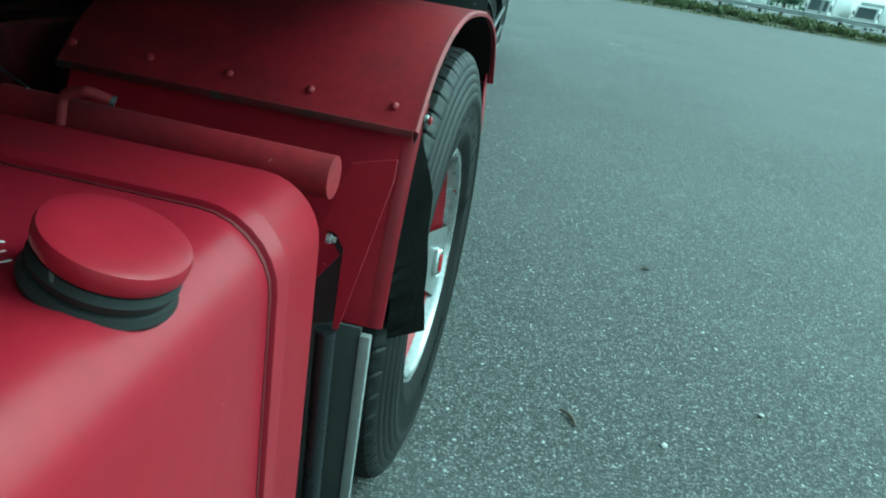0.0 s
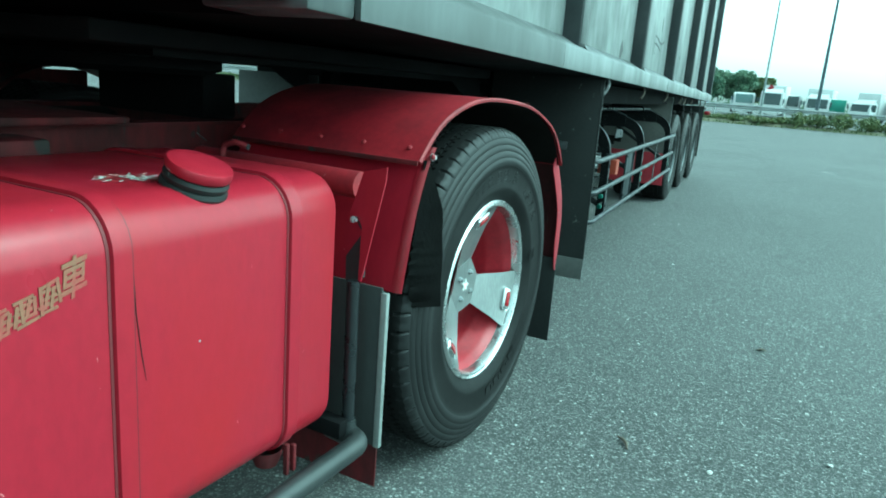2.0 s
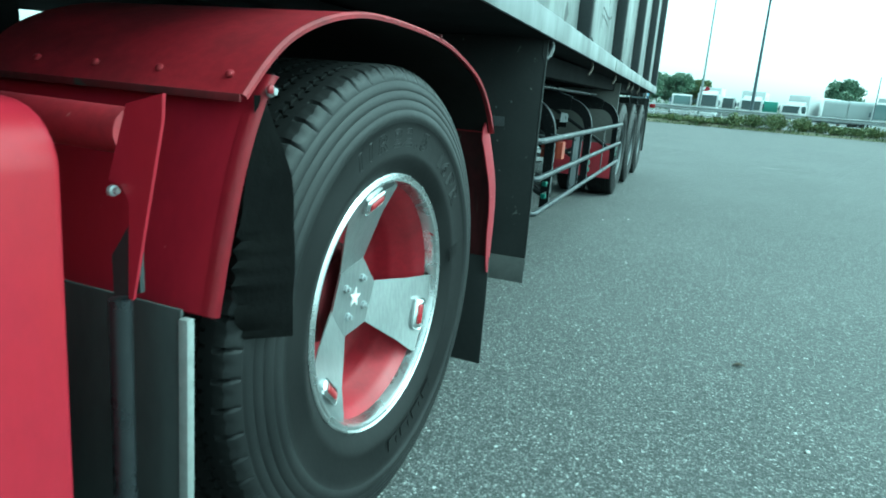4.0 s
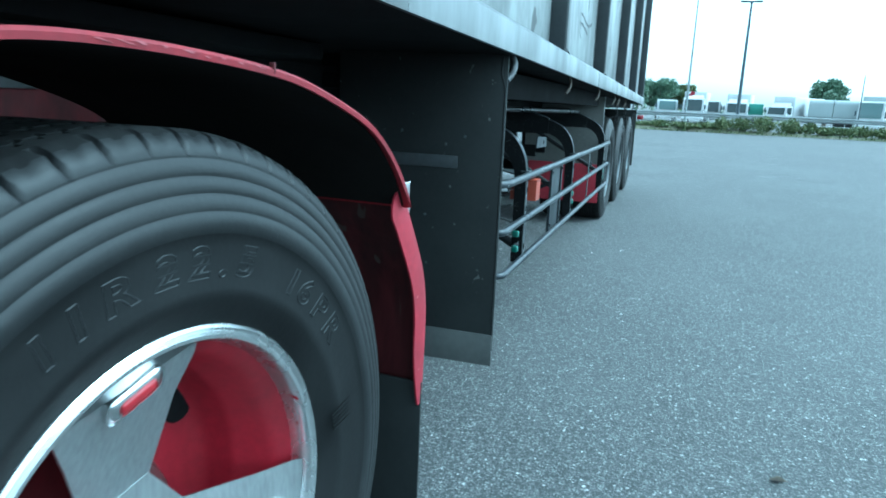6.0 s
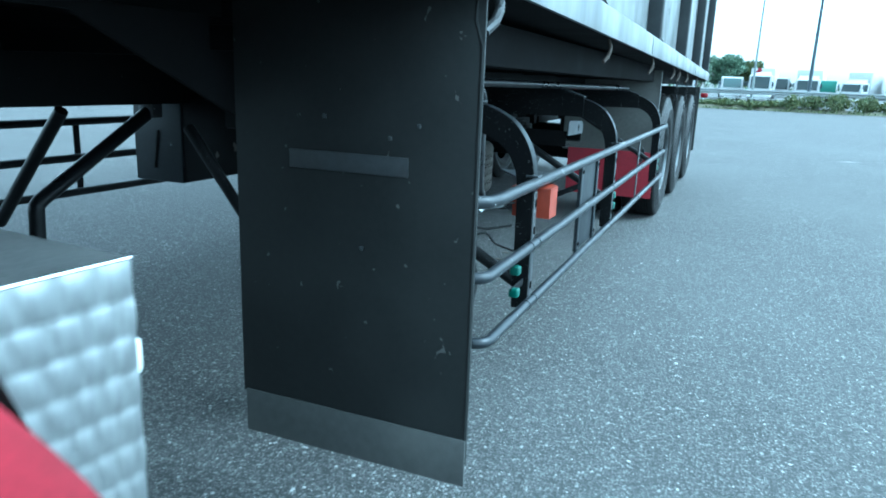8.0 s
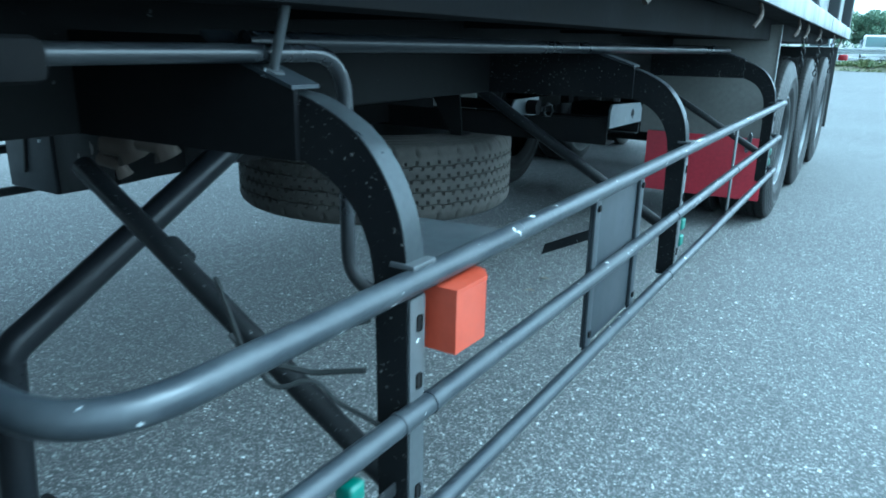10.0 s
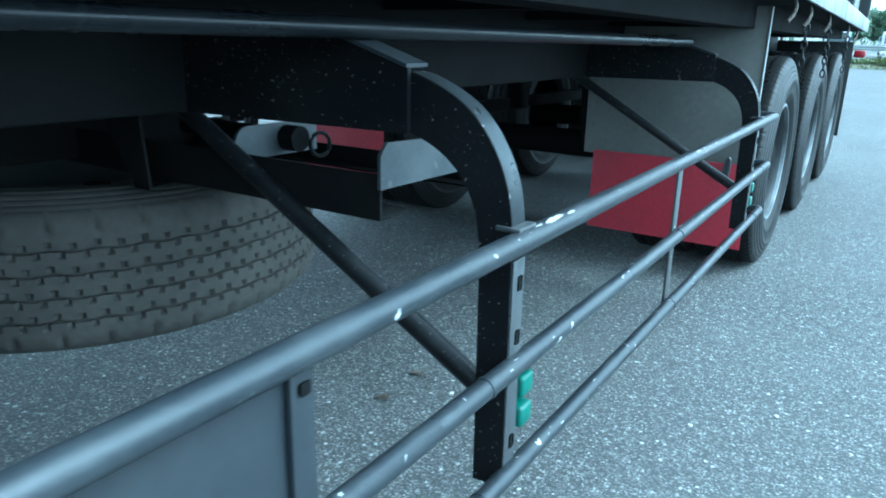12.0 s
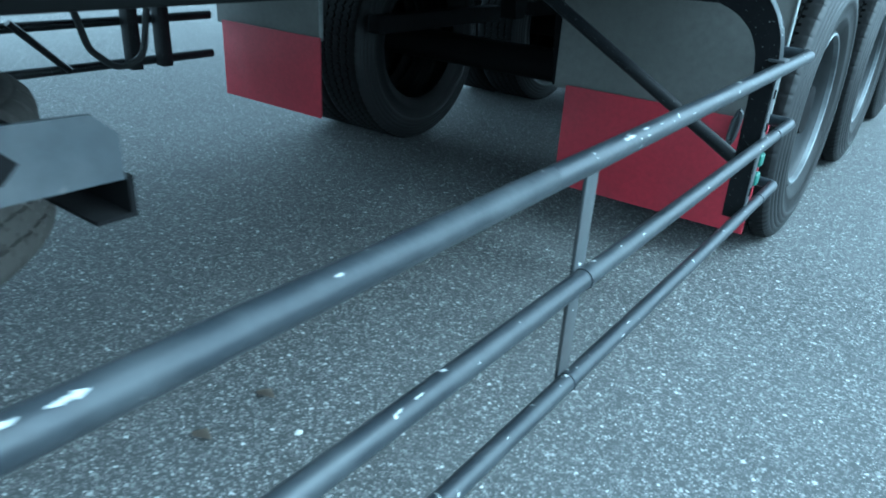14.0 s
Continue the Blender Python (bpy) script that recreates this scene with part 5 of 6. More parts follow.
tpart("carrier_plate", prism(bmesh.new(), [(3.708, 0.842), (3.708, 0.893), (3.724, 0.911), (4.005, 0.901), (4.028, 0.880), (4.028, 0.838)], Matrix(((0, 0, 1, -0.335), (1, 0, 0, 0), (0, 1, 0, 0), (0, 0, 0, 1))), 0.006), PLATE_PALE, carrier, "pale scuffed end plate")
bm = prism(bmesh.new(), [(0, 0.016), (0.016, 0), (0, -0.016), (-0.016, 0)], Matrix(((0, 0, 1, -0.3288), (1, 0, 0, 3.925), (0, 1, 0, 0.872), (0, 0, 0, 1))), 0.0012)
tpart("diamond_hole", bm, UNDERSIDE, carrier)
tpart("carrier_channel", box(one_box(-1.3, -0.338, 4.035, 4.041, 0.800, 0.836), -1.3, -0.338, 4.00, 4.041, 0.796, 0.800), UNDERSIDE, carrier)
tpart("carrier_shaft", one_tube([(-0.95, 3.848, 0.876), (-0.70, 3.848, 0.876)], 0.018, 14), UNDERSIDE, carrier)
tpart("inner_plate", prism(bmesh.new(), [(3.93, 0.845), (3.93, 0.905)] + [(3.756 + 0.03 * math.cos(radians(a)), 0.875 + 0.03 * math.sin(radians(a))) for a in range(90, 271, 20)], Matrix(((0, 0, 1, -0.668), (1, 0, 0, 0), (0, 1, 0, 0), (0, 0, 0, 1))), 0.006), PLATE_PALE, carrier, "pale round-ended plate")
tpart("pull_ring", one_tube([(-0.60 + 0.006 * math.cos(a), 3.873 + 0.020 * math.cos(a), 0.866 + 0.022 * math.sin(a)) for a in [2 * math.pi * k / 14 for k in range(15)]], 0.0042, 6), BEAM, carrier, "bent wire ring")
tpart("carrier_drum", one_tube([(-0.70, 3.848, 0.876), (-0.625, 3.848, 0.876)], 0.024, 16), UNDERSIDE, carrier, "winch drum, darkened as shade")
bm = prism(bmesh.new(), [(-0.93, 0.93), (-0.815, 0.93), (-0.80, 0.79), (-0.845, 0.79)], Matrix(((1, 0, 0, 0), (0, 0, 1, 3.645), (0, 1, 0, 0), (0, 0, 0, 1))), 0.006)
box(bm, -0.845, -0.80, 3.645, 3.70, 0.788, 0.795, 0.002)
tpart("carrier_hanger", bm, BEAM, carrier)

# mudflaps before the trailer wheels: grey above, red below
for x0, x1, nm in ((-0.862, -0.168, "wheel_mudflap"), (-2.70, -2.0, "wheel_mudflap")):
    f = tpart(nm, one_box(x0, x1, 5.875, 5.883, 0.585, 1.20, 0.002), FLAP_GREY, None, "grey sheet flap with red rubber foot")
    tpart("red_foot", one_box(x0 + 0.05, x1 + 0.012, 5.862, 5.870, 0.252, 0.60, 0.002), RED_RUBBER, f, "red rubber foot sheet")
    tpart("flap_edge", one_box(x1 + 0.001, x1 + 0.006, 5.868, 5.890, 0.585, 1.20, 0.001), EDGE_WHITE, f)
bm = one_tube([(-0.243 + 0.010 * math.cos(2 * math.pi * k / 16) + 0.006 * math.sin(2 * math.pi * k / 16), 5.84, 0.575 + 0.052 * math.sin(2 * math.pi * k / 16)) for k in range(17)], 0.006, 6)
prism(bm, [(-0.243 + 0.008 * math.cos(2 * math.pi * k / 16) + 0.006 * math.sin(2 * math.pi * k / 16), 0.575 + 0.049 * math.sin(2 * math.pi * k / 16)) for k in range(16)], Matrix(((1, 0, 0, 0), (0, 0, 1, 5.839), (0, 1, 0, 0), (0, 0, 0, 1))), 0.003)
tpart("hanging_tag", bm, STEEL_GREY, None, "small pale hanging tag")

# far side guard and legs, seen under the frame
for z in (0.806, 0.626, 0.452):
    tpart("far_guard_rail", one_tube([(-2.66, 1.95, z), (-2.66, 5.8, z)], 0.02, 10), BLACK_STEEL)
for y in (2.33, 3.69, 5.345, 5.49):
    tpart("far_guard_post", one_box(-2.64, -2.58, y, y + 0.05, 0.43, 1.06, 0.004), BLACK_STEEL)
tpart("far_tie_bar", one_box(-2.68, -2.672, 2.95, 2.985, 0.45, 0.81, 0.002), BLACK_STEEL)
tpart("far_brace", one_tube([(-2.62, 5.1, 0.45), (-2.62, 4.9, 0.65)], 0.015, 8), BLACK_STEEL)
tpart("hose", one_tube(rounded([(-2.45, 5.06, 0.72), (-2.45, 5.10, 0.56), (-2.45, 5.20, 0.475), (-2.45, 5.32, 0.50), (-2.45, 5.36, 0.70)], 0.10), 0.014, 8), RUBBER)
# bent struts of the landing gear
for x in (-0.82, -1.97):
    leg = tpart("landing_strut", one_tube(rounded([(x, 2.77, 0.90), (x, 2.187, 0.570), (x, 2.165, 0.22)], 0.05, 6), 0.029, 14), PIPE_GREY, None, "grimy bent steel landing strut")
    tpart("strut_foot", one_box(x - 0.09, x + 0.09, 2.07, 2.26, 0.20, 0.222, 0.004), UNDERSIDE, leg)
    tpart("strut_bracket", one_box(x - 0.04, x + 0.04, 2.74, 2.80, 0.87, 0.932, 0.004), STEEL_GREY, leg)
tpart("cross_brace", one_tube([(-0.845, 2.19, 0.425), (-1.225, 2.19, 0.90)], 0.0185, 12), BLACK_STEEL)
tpart("cross_brace", one_tube([(-1.99, 2.345, 0.91), (-2.42, 2.345, 0.42)], 0.026, 12), BLACK_STEEL)
valve_box = tpart("valve_box", one_box(-2.255, -1.964, 2.94, 3.25, 0.556, 0.96, 0.008), PANEL_DARK, None, "slate grey steel valve box")
tpart("box_latch", one_tube([(-2.10, 2.936, 0.80), (-2.13, 2.934, 0.62)], 0.006, 6), BLACK_STEEL, valve_box)
tpart("box_bolt", one_box(-2.03, -2.02, 2.934, 2.941, 0.73, 0.74, 0.002), GALV, valve_box)


def housing(foot, low):
    """A shade-dark housing under the frame: its foot outline, front pair first, and the underside's height at each end.
    """
    bm = bmesh.new()
    (x0, y0), (x1, y1), (x2, y2), (x3, y3) = foot
    hull = [bm.verts.new(v) for v in ((x0, y0, low[0]), (x1, y1, low[1]), (x1, y1, 0.95), (x0, y0, 0.95), (x3, y3, low[0]), (x2, y2, low[1]), (x2, y2, 0.95), (x3, y3, 0.95))]
    for q in ((0, 1, 2, 3), (5, 4, 7, 6), (4, 0, 3, 7), (1, 5, 6, 2), (3, 2, 6, 7), (4, 5, 1, 0)):
        bm.faces.new([hull[i] for i in q])
    bmesh.ops.recalc_face_normals(bm, faces=bm.faces[:])
    return tpart("battery_box", bm, UNDERSIDE, None, "sloping battery housing, darkened as shade")


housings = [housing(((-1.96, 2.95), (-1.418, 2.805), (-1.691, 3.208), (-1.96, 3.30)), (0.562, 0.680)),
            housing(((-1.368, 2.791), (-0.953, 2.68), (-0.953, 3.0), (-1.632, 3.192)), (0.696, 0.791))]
rnd = random.Random(17)
for k in range(5):      # flaked patches on the housing's front
    u = 0.25 + 0.13 * k
    c = Vector((-1.96, 2.95, 0)).lerp(Vector((-0.953, 2.68, 0)), u)
    zc = 0.562 + 0.229 * u + rnd.uniform(0.06, 0.13)
    d = Vector((1.007, -0.27, 0)).normalized()
    n = Vector((-0.27, -1.007, 0)).normalized()
    bm = bmesh.new()
    bm.faces.new([bm.verts.new(c + n * 0.003 + d * rnd.uniform(0.2, 1) * 0.022 * math.cos(a) + Vector((0, 0, zc + rnd.uniform(0.2, 1) * 0.026 * math.sin(a)))) for a in [2 * math.pi * q / 9 for q in range(9)]])
    bmesh.ops.recalc_face_normals(bm, faces=bm.faces[:])
    tpart("flaked_patch", bm, RUST, housings[u > 0.56], "patch of flaked rust")
for x, z, r in ((-0.736, 0.900, 0.026), (-0.644, 0.913, 0.022), (-0.765, 0.867, 0.013)):
    tpart("air_valve", one_tube([(x - 0.02, 2.375, z + 0.01), (x + 0.015, 2.385, z), (x + 0.02, 2.392, z - 0.02)], [r, r * 0.8, r * 1.1], 10), RUST, None, "rusty brown air valve")
# brake chambers and lines by the axles
for y in (6.3, 7.7):
    tpart("brake_chamber", one_tube([(-0.72, y - 0.25, 0.62), (-0.72, y - 0.05, 0.62)], 0.085, 18), UNDERSIDE)
tpart("tail_lamp", one_box(-0.12, -0.03, 10.05, 10.10, 0.97, 1.03, 0.015, 3), RED_LENS, None, "red tail lamp")
tpart("rear_flap", one_box(-0.75, -0.13, 10.03, 10.04, 0.30, 1.1, 0.002), RUBBER)
# hoses and fittings behind the first post
tpart("hose_loop", one_tube([(-0.16 + 0.0 * k, 1.97 + 0.055 * math.cos(2 * math.pi * k / 20), 0.58 + 0.075 * math.sin(2 * math.pi * k / 20)) for k in range(21)], 0.011, 8), RUBBER, None, "black hose loop")


# ---- edge of the yard and the lorry park beyond ----
rnd = random.Random(21)


def leaves(bm, centre, size, count, leaf, rnd):
    """Scatters small leaf quads through an uneven clump."""
    cx, cy, cz = centre
    for _ in range(count):
        d = Vector((rnd.gauss(0, 1), rnd.gauss(0, 1), rnd.gauss(0, 1)))
        d.normalize()
        d *= rnd.random() ** 0.45
        p = Vector((cx + d.x * size[0], cy + d.y * size[1], cz + d.z * size[2]))
        q = Euler((rnd.uniform(0, 6.3), rnd.uniform(0, 6.3), rnd.uniform(0, 6.3))).to_matrix()
        l = leaf * rnd.uniform(0.6, 1.4)
        vs = [bm.verts.new(p + q @ Vector(v)) for v in ((-l, 0, 0), (0, -l * 0.5, 0), (l, 0, 0), (0, l * 0.5, 0))]
        bm.faces.new(vs)


# verge, kerb, hedge
bm = bmesh.new()
n = 60
va = [bm.verts.new((-90 + 3 * k, 43.6 + 0.15 * math.sin(k * 1.3), 0.02)) for k in range(n)]
vm = [bm.verts.new((-90 + 3 * k, 44.6, 0.22 + 0.05 * math.sin(k * 0.9))) for k in range(n)]
vb = [bm.verts.new((-90 + 3 * k, 47.5, 0.10)) for k in range(n)]
for a, b in ((va, vm), (vm, vb)):
    for k in range(n - 1):
        bm.faces.new((a[k], a[k + 1], b[k + 1], b[k]))
tagged(part("verge", bm, SOIL), "low verge of dry soil and weeds", "verge", kind="structure")
bm = bmesh.new()
for k in range(210):
    x = -40 + 0.45 * k + rnd.uniform(-0.3, 0.3)
    h = 0.20 + 0.20 * max(0, math.sin(x * 0.5 - 0.9)) + rnd.uniform(0, 0.14)
    if x < 2.5:
        h *= 0.65
    if x > 14:
        h *= 0.75
    leaves(bm, (x, 44.6 + rnd.uniform(-0.5, 0.5), 0.20 + h * 0.8), (rnd.uniform(0.4, 0.8), 0.5, h), 330, 0.08, rnd)
for k in range(2600):     # grass along the foot
    x, y = rnd.uniform(-40, 50), 43.75 + rnd.random() ** 2 * 1.2
    hgt = rnd.uniform(0.06, 0.22)
    a = rnd.uniform(0, 3.1)
    vs = [bm.verts.new(v) for v in ((x - 0.10 * math.cos(a), y - 0.10 * math.sin(a), 0.0), (x + 0.10 * math.cos(a), y + 0.10 * math.sin(a), 0.0), (x + 0.05, y, hgt))]
    bm.faces.new(vs)
tagged(part("hedge", bm, LEAF_B), "ragged green and yellowing weeds and low shrubs", "hedge", kind="stuff")

# guard rail
rail = thing("guard_rail", pose(0, 46, 0), "long galvanised roadside guard rail with lower tubes", "guard rail")
sec = [(0.0, 0.86), (-0.03, 0.89), (-0.06, 0.93), (-0.03, 0.98), (0.0, 1.0), (-0.03, 1.02), (-0.06, 1.07), (-0.03, 1.11), (0.0, 1.14)]
bm = bmesh.new()
rows = [[bm.verts.new((x, y, z)) for y, z in sec] for x in range(-80, 101, 4)]
for a, b in zip(rows, rows[1:]):
    for k in range(len(sec) - 1):
        bm.faces.new((a[k], b[k], b[k + 1], a[k + 1]))
bmesh.ops.solidify(bm, geom=bm.faces[:], thickness=0.006)
part("beam", bm, GUARD, rail, "corrugated zinc beam")
for z in (0.40, 0.62):
    part("lower_tube", one_tube([(-80, 0.05, z), (100, 0.05, z)], 0.03, 8), GUARD, rail)
gp = None
for k in range(45):
    x = -78 + 4 * k
    if gp is None:
        gp = part("post", one_tube([(0, 0.10, -0.0), (0, 0.10, 1.12)], 0.055, 10), GUARD, rail)
        gp.location = (x, 0, 0)
    else:
        share(gp, (x, 0, 0), rail)


def lorry(at, yaw, cab_mat, box_mat, box_len=6.0, box_h=3.1, w=2.25, cab_h=2.55, label="", screen=None):
    """A parked lorry that faces the camera: cab with screen, grille, lamps, mirrors, box and wheels."""
    t = thing("lorry", pose(*at, 0, 0, yaw), label, "lorry", "parked lorries")
    bm = bmesh.new()
    hw = w / 2
    sec = [(0.0, 0.45), (0.0, 1.15), (0.30, cab_h - 0.15), (0.5, cab_h), (1.7, cab_h), (1.7, 0.45)]
    prism(bm, sec, Matrix(((0, 0, 1, -hw), (1, 0, 0, 0), (0, 1, 0, 0), (0, 0, 0, 1))), w)
    bmesh.ops.bevel(bm, geom=bm.edges[:], offset=0.06, segments=2, affect="EDGES")
    cab = part("cab", bm, cab_mat, t)
    sl = math.atan2(0.30, cab_h - 0.15 - 1.15)
    bm = one_box(-hw + 0.20, hw - 0.20, -0.03, 0.0, 0.14, (cab_h - 1.30) * 0.98, 0.01)
    bmesh.ops.transform(bm, matrix=Matrix.Translation((0, 0.0, 1.18)) @ Matrix.Rotation(-sl, 4, "X"), verts=bm.verts[:])
    part("windscreen", bm, screen or GLASS_DARK, cab)
    if box_mat is not None and box_h > cab_h + 0.5:
        part("roof_fairing", prism(bmesh.new(), [(0.55, cab_h - 0.02), (1.6, cab_h + 0.35), (1.7, cab_h + 0.35), (1.7, cab_h - 0.02)], Matrix(((0, 0, 1, -hw * 0.8), (1, 0, 0, 0), (0, 1, 0, 0), (0, 0, 0, 1))), w * 0.8), cab_mat, cab)
    part("grille", one_box(-hw * 0.55, hw * 0.55, -0.03, 0.02, 0.72, 1.0, 0.01), POLE_DARK, cab)
    part("bumper", one_box(-hw, hw, -0.10, 0.25, 0.36, 0.64, 0.04), cab_mat, t)
    for s in (-1, 1):
        part("headlamp", one_box(s * hw * 0.78 - 0.16, s * hw * 0.78 + 0.16, -0.12, -0.06, 0.44, 0.58, 0.02), CHROME, t)
        part("mirror", one_box(s * (hw + 0.14) - 0.08, s * (hw + 0.14) + 0.08, 0.1, 0.16, 1.55, 2.0, 0.02), POLE_DARK, t)
        part("side_window", one_box(s * hw - 0.01, s * hw + 0.012, 0.45, 1.35, 1.35, 2.05, 0.01), GLASS_DARK, cab)
        for y in (0.75, 1.9 + box_len * 0.72):
            part("wheel", lathe(bmesh.new(), [(-0.12, 0.0005), (-0.12, 0.4), (-0.08, 0.46), (0.08, 0.46), (0.12, 0.4), (0.12, 0.0005)], 20, "x", (s * (hw - 0.15), y, 0.46))[0], TYRE, t)
    if box_mat:
        part("cargo_box", one_box(-hw - 0.06, hw + 0.06, 1.85, 1.85 + box_len, 0.95, box_h, 0.04), box_mat, t)
        part("chassis", one_box(-0.45, 0.45, 1.0, 1.85 + box_len, 0.55, 0.94), POLE_DARK, t)
    return t


Y = 84.0
lorry((-1.2, Y, 0), 4, WHITE_CAB, SILVER_BOX, 5, 2.0, 2.2, 2.45, "white lorry with low cab", GLASS_PALE)
lorry((-6.6, Y + 6, 0), 3, WHITE_CAB, BLUE_BOX, 6, 4.1, 2.3, 2.6, "lorry with a tall blue box")
second = lorry((1.5, Y - 2, 0), -6, WHITE_CAB, WHITE_CAB, 6, 3.4, 2.2, 2.7, "white lorry with tall white box")
part("roof_sign", prism(bmesh.new(), [(-0.75, 2.95), (-0.35, 2.90), (0.05, 3.05), (0.0, 3.30), (-0.35, 3.45), (-0.45, 3.12)], Matrix(((1, 0, 0, 0), (0, 0, 1, 0.35), (0, 1, 0, 0), (0, 0, 0, 1))), 0.06), RED_RUBBER, second, "faded red roof sign")
lorry((3.55, Y + 3, 0), -3, WHITE_CAB, POLE_DARK, 4, 2.3, 2.0, 2.6, "white tipper lorry with dark bed")
lorry((6.0, Y - 1, 0), -8, WHITE_CAB, WHITE_CAB, 7, 3.35, 2.3, 2.45, "white box lorry parked in the row")
lorry((7.9, Y + 9, 0), 178, WHITE_CAB, GREEN_BOX, 7, 2.35, 2.3, 2.2, "lorry with green covered bed")
lorry((9.7, Y - 3, 0), -30, WHITE_CAB, WHITE_CAB, 8, 3.2, 2.1, 2.2, "white box lorry with low cab")
lorry((18.2, Y - 4, 0), -25, WHITE_CAB, SILVER_BOX, 9, 3.5, 2.4, 3.0, "white lorry with silver box", GLASS_PALE)
lorry((21.8, Y - 6, 0), -28, WHITE_CAB, SILVER_BOX, 9, 3.2, 2.3, 2.9, "white lorry with silver box")
lorry((31.5, Y - 2, 0), -35, WHITE_CAB, WHITE_CAB, 8, 3.0, 2.3, 2.6, "white box lorry parked in the row")
lorry((37.5, Y, 0), -35, WHITE_CAB, SILVER_BOX, 8, 3.0, 2.3, 2.6, "white lorry with silver box")
# silver tank trailer
tank_t = thing("tank_trailer", pose(15.3, Y - 1, 0, 0, 0, -8), "silver rounded tank trailer parked among lorries", "trailer")
for x0, x1 in ((-2.2, 0.05), (0.10, 2.5)):
    bm = loft_y(bmesh.new(), [(x0, rounded_section(-1.15, 1.15, 0.95, 3.0, 0.45)), (x1, rounded_section(-1.15, 1.15, 0.95, 3.0, 0.45))])
    bmesh.ops.transform(bm, matrix=Matrix.Rotation(radians(-90), 4, "Z"), verts=bm.verts[:])
    part("shell", bm, SILVER_BOX, tank_t)
part("frame", one_box(-2.2, 2.5, -0.5, 0.5, 0.6, 0.94), POLE_DARK, tank_t)
for x in (0.8, 1.9):
    for yy in (-0.95, 0.95):
        part("wheel", lathe(bmesh.new(), [(-0.14, 0.0005), (-0.14, 0.42), (-0.1, 0.48), (0.1, 0.48), (0.14, 0.42), (0.14, 0.0005)], 20, "x", (0, 0, 0))[0], TYRE, tank_t).matrix_basis = pose(x, yy, 0.48, 0, 0, 90)


def lamp_post(x, y, h, r, mat, label, head=True):
    t = thing("lamp_post", pose(x, y, 0), label, "lamp post")
    part("pole", one_tube([(0, 0, 0), (0, 0, h * 0.5), (0, 0, h)], [r, r * 0.8, r * 0.6], 12), mat, t)
    part("base", lathe(bmesh.new(), [(0, r * 1.9), (0.05, r * 1.9), (0.12, r * 1.3), (0.4, r * 1.1)], 16, "z")[0], mat, t)
    if head:
        part("arm", one_tube([(-0.5, 0, h), (0.5, 0, h)], r * 0.5, 8), mat, t)
        for s in (-1, 1):
            part("lantern", one_box(s * 0.55 - 0.28, s * 0.55 + 0.28, -0.16, 0.16, h - 0.06, h + 0.08, 0.05), POLE_DARK, t)
    return t


lamp_post(0.68, 46.6, 9.0, 0.075, POLE_PALE, "slim pale galvanised lamp post", False)
lamp_post(4.75, 62.0, 9.9, 0.15, POLE_DARK, "dark blue lamp post with twin lanterns")
lamp_post(13.95, 50.0, 11.0, 0.17, POLE_DARK, "tall dark lamp post by the rail", False)
lamp_post(15.5, 47.5, 9.0, 0.09, POLE_PALE, "pale pole with sign board", False)
lamp_post(18.45, 46.7, 8.0, 0.10, POLE_PALE, "pale pole behind the guard rail", False)
lamp_post(16.2, 75.0, 5.2, 0.07, POLE_DARK, "thin dark pole beyond the lorries", False)


def tree(x, y, h, w, mat, label, seed):
    r = random.Random(seed)
    t = thing("tree", pose(x, y, 0), label, "tree")
    trunk = one_tube([(0, 0, 0), (0.1, 0, h * 0.25), (0, 0.1, h * 0.55)], [0.25, 0.2, 0.1], 10)
    for k in range(7):
        a = r.uniform(0, 6.3)
        tube(trunk, [(0, 0, h * 0.3), (math.cos(a) * w * 0.3, math.sin(a) * w * 0.3, h * 0.55), (math.cos(a) * w * 0.6, math.sin(a) * w * 0.6, h * 0.75)], [0.1, 0.07, 0.03], 6)
    part("trunk", trunk, BARK, t)
    bm = bmesh.new()
    for k in range(42):
        a, d = r.uniform(0, 6.3), r.random() ** 0.6
        z = h * r.uniform(0.38, 0.92)
        s = w * (1 - ((z / h - 0.6) / 0.5) ** 2 * 0.7)
        leaves(bm, (math.cos(a) * d * s * 0.75, math.sin(a) * d * s * 0.75, z), (w * 0.28, w * 0.28, h * 0.12), 240, 0.17, r)
    part("crown", bm, mat, t)
    return t


tree(-6.5, 100, 6.0, 3.2, LEAF_A, "broad dark green tree beyond the lorries", 1)
tree(-2.6, 104, 5.6, 3.0, LEAF_A, "dark green tree beyond the lorries", 2)
tree(0.6, 108, 5.0, 2.4, LEAF_B, "small yellowing tree beyond the lorries", 3)
tree(17.6, 100, 6.0, 3.0, LEAF_A, "rounded green tree beyond the lorries", 4)
tree(34.0, 100, 5.2, 3.2, LEAF_A, "dark green tree beyond the lorries", 5)
tree(-14, 104, 6.4, 3.6, LEAF_A, "broad dark green tree beyond the lorries", 6)
# low far skyline beyond the park
bm = bmesh.new()
for k in range(70):
    x = -110 + 4 * k + rnd.uniform(-1, 1)
    leaves(bm, (x, 190 + rnd.uniform(-5, 5), 1.4), (3.2, 2, rnd.uniform(1.2, 2.6)), 60, 0.5, rnd)
tagged(part("far_trees", bm, LEAF_A), "low line of distant trees", "trees", kind="stuff")

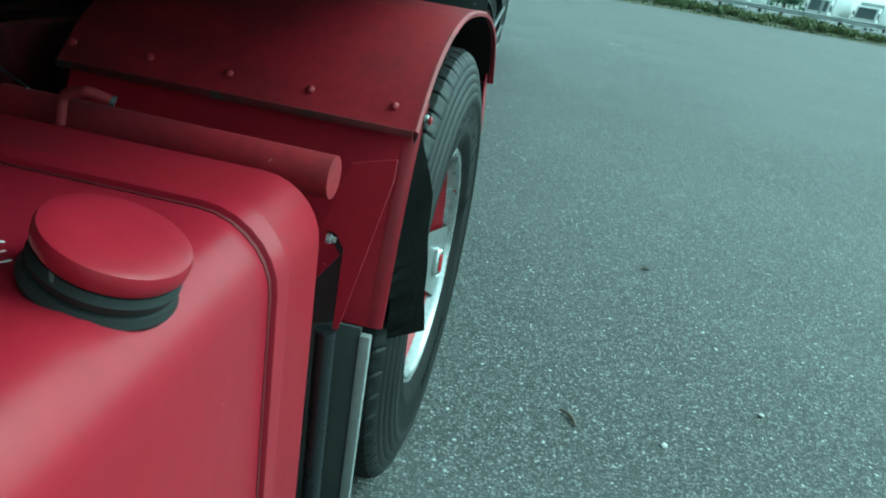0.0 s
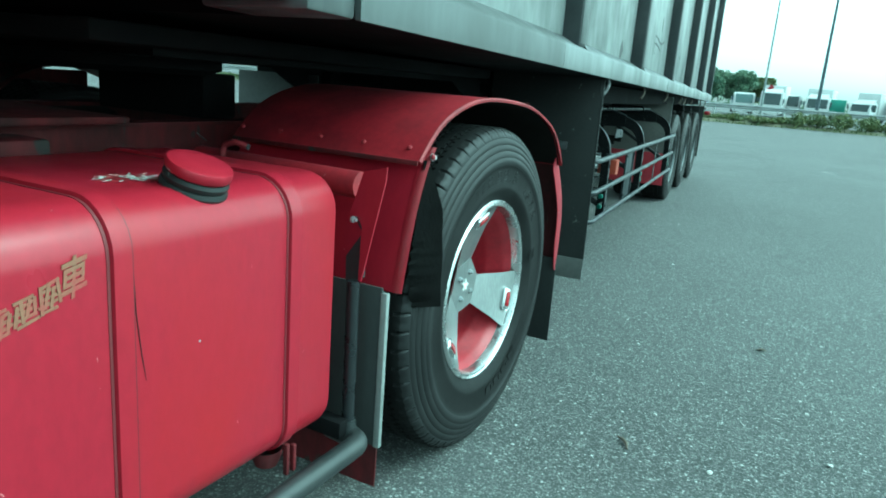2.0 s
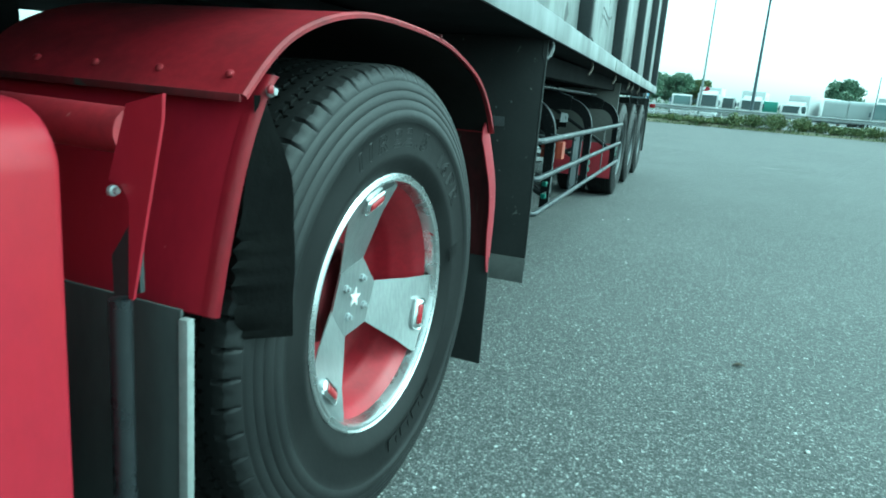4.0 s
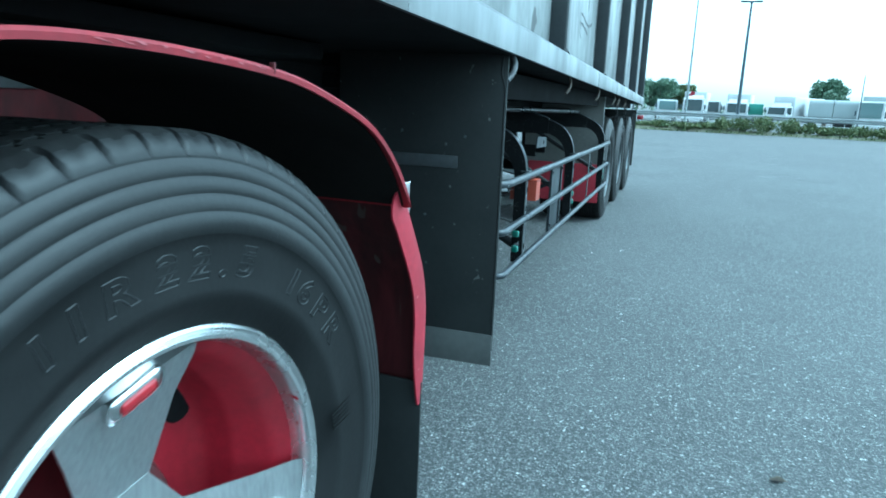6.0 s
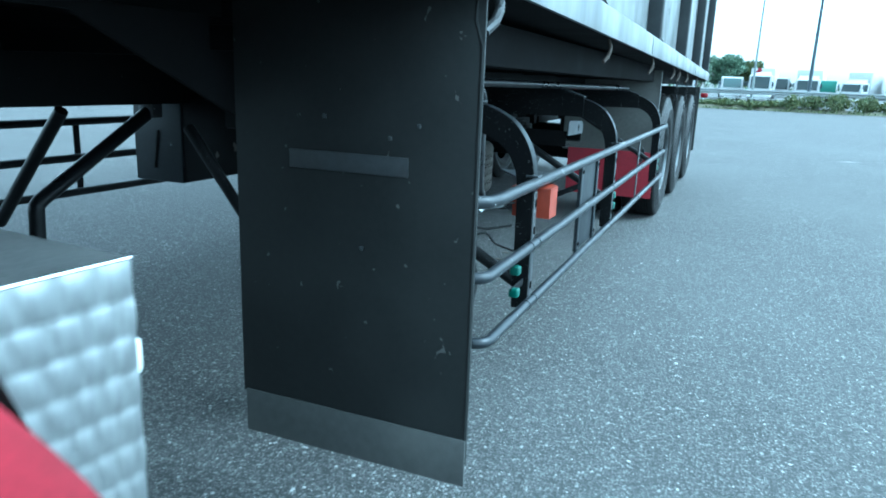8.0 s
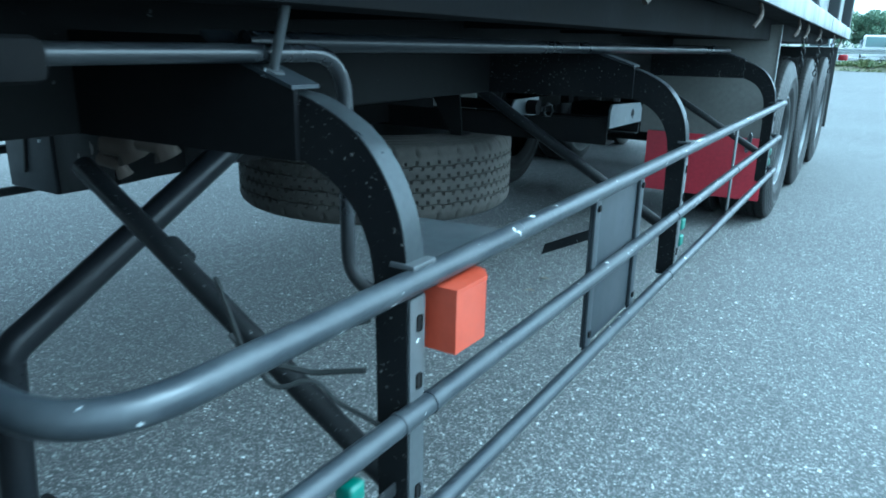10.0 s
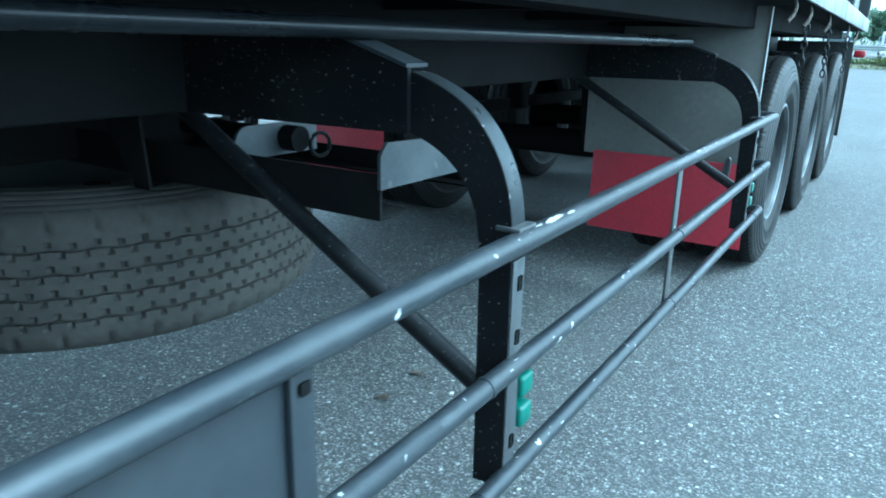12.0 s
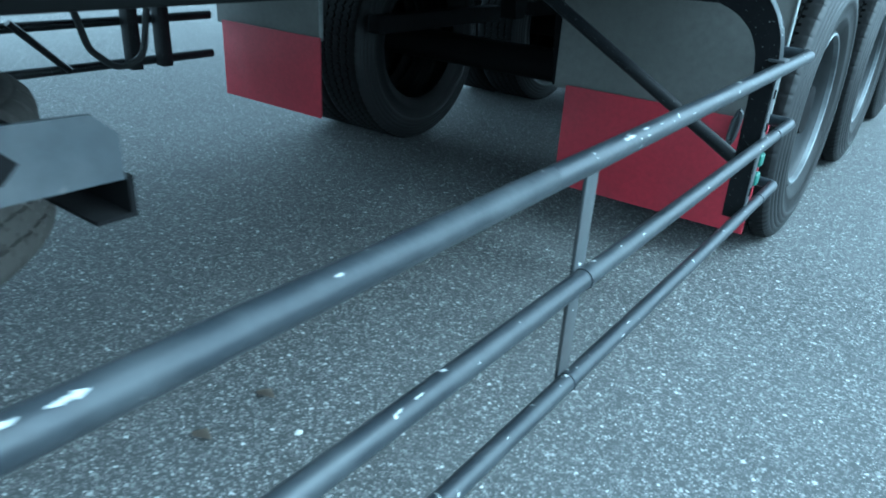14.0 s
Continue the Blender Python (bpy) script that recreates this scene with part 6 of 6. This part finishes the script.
# ---- small things on the ground ----
bm = one_tube([(0.43, 0.295, 0.008), (0.452, 0.275, 0.012), (0.466, 0.255, 0.010), (0.474, 0.225, 0.006)], [0.003, 0.006, 0.0065, 0.003], 8)
tagged(part("twig", bm, BARK), "short dark broken twig on the asphalt", "twig")
rnd = random.Random(5)


def chip(x, y, s, mat, label, name="stone"):
    bm = bmesh.new()
    bmesh.ops.create_icosphere(bm, subdivisions=1, radius=s)
    for v in bm.verts:
        v.co = Vector((v.co.x * rnd.uniform(0.7, 1.3), v.co.y * rnd.uniform(0.7, 1.3), v.co.z * 0.55 + s * 0.4))
    ob = part(name, bm, mat, None, "", 20)
    ob.location = (x, y, 0)
    tagged(ob, label, "stone", "loose stones")


for x, y, s in ((0.742, 0.22, 0.011), (1.119, 0.493, 0.012), (0.524, 0.562, 0.009), (1.067, 0.908, 0.010), (-0.716, 4.555, 0.010), (0.3, 3.2, 0.009), (0.15, 5.0, 0.008), (-0.05, 4.8, 0.007)):
    chip(x, y, s, STONE, "small pale loose stone on the asphalt")
for x, y in ((-0.869, 4.41), (-0.88, 4.6), (0.9, 1.6)):
    bm = bmesh.new()
    bm.faces.new([bm.verts.new(v) for v in ((-0.03, 0, 0.004), (-0.01, -0.018, 0.012), (0.03, 0.0, 0.006), (0.0, 0.02, 0.012))])
    bmesh.ops.solidify(bm, geom=bm.faces[:], thickness=0.0015)
    ob = part("leaf", bm, BARK)
    ob.location = (x, y, 0)
    ob.rotation_euler = (0, 0, x * 7)
    tagged(ob, "dry brown fallen leaf on the asphalt", "leaf", "fallen leaves")
bm = bmesh.new()
r2 = random.Random(8)
for x, y, l, w, a in ((2.085, 13.5, 0.22, 0.05, 0.1),):
    vs = [bm.verts.new((x + l * q * math.cos(a) * r2.uniform(0.7, 1) - w * p * math.sin(a), y + l * q * math.sin(a) * r2.uniform(0.8, 1) + w * p * math.cos(a), 0.004)) for q, p in ((-1, 0), (-0.5, -1), (0.4, -0.9), (1, 0), (0.5, 1), (-0.5, 0.8))]
    bm.faces.new(vs)
tagged(part("worn_paint", bm, surface("worn_white_line", (0.30, 0.31, 0.30), 0.8, dirt=(0.14, 0.14, 0.14), dirty=0.9, patch=8, grain=50)), "worn pale paint patch on the asphalt", "paint mark", kind="structure")
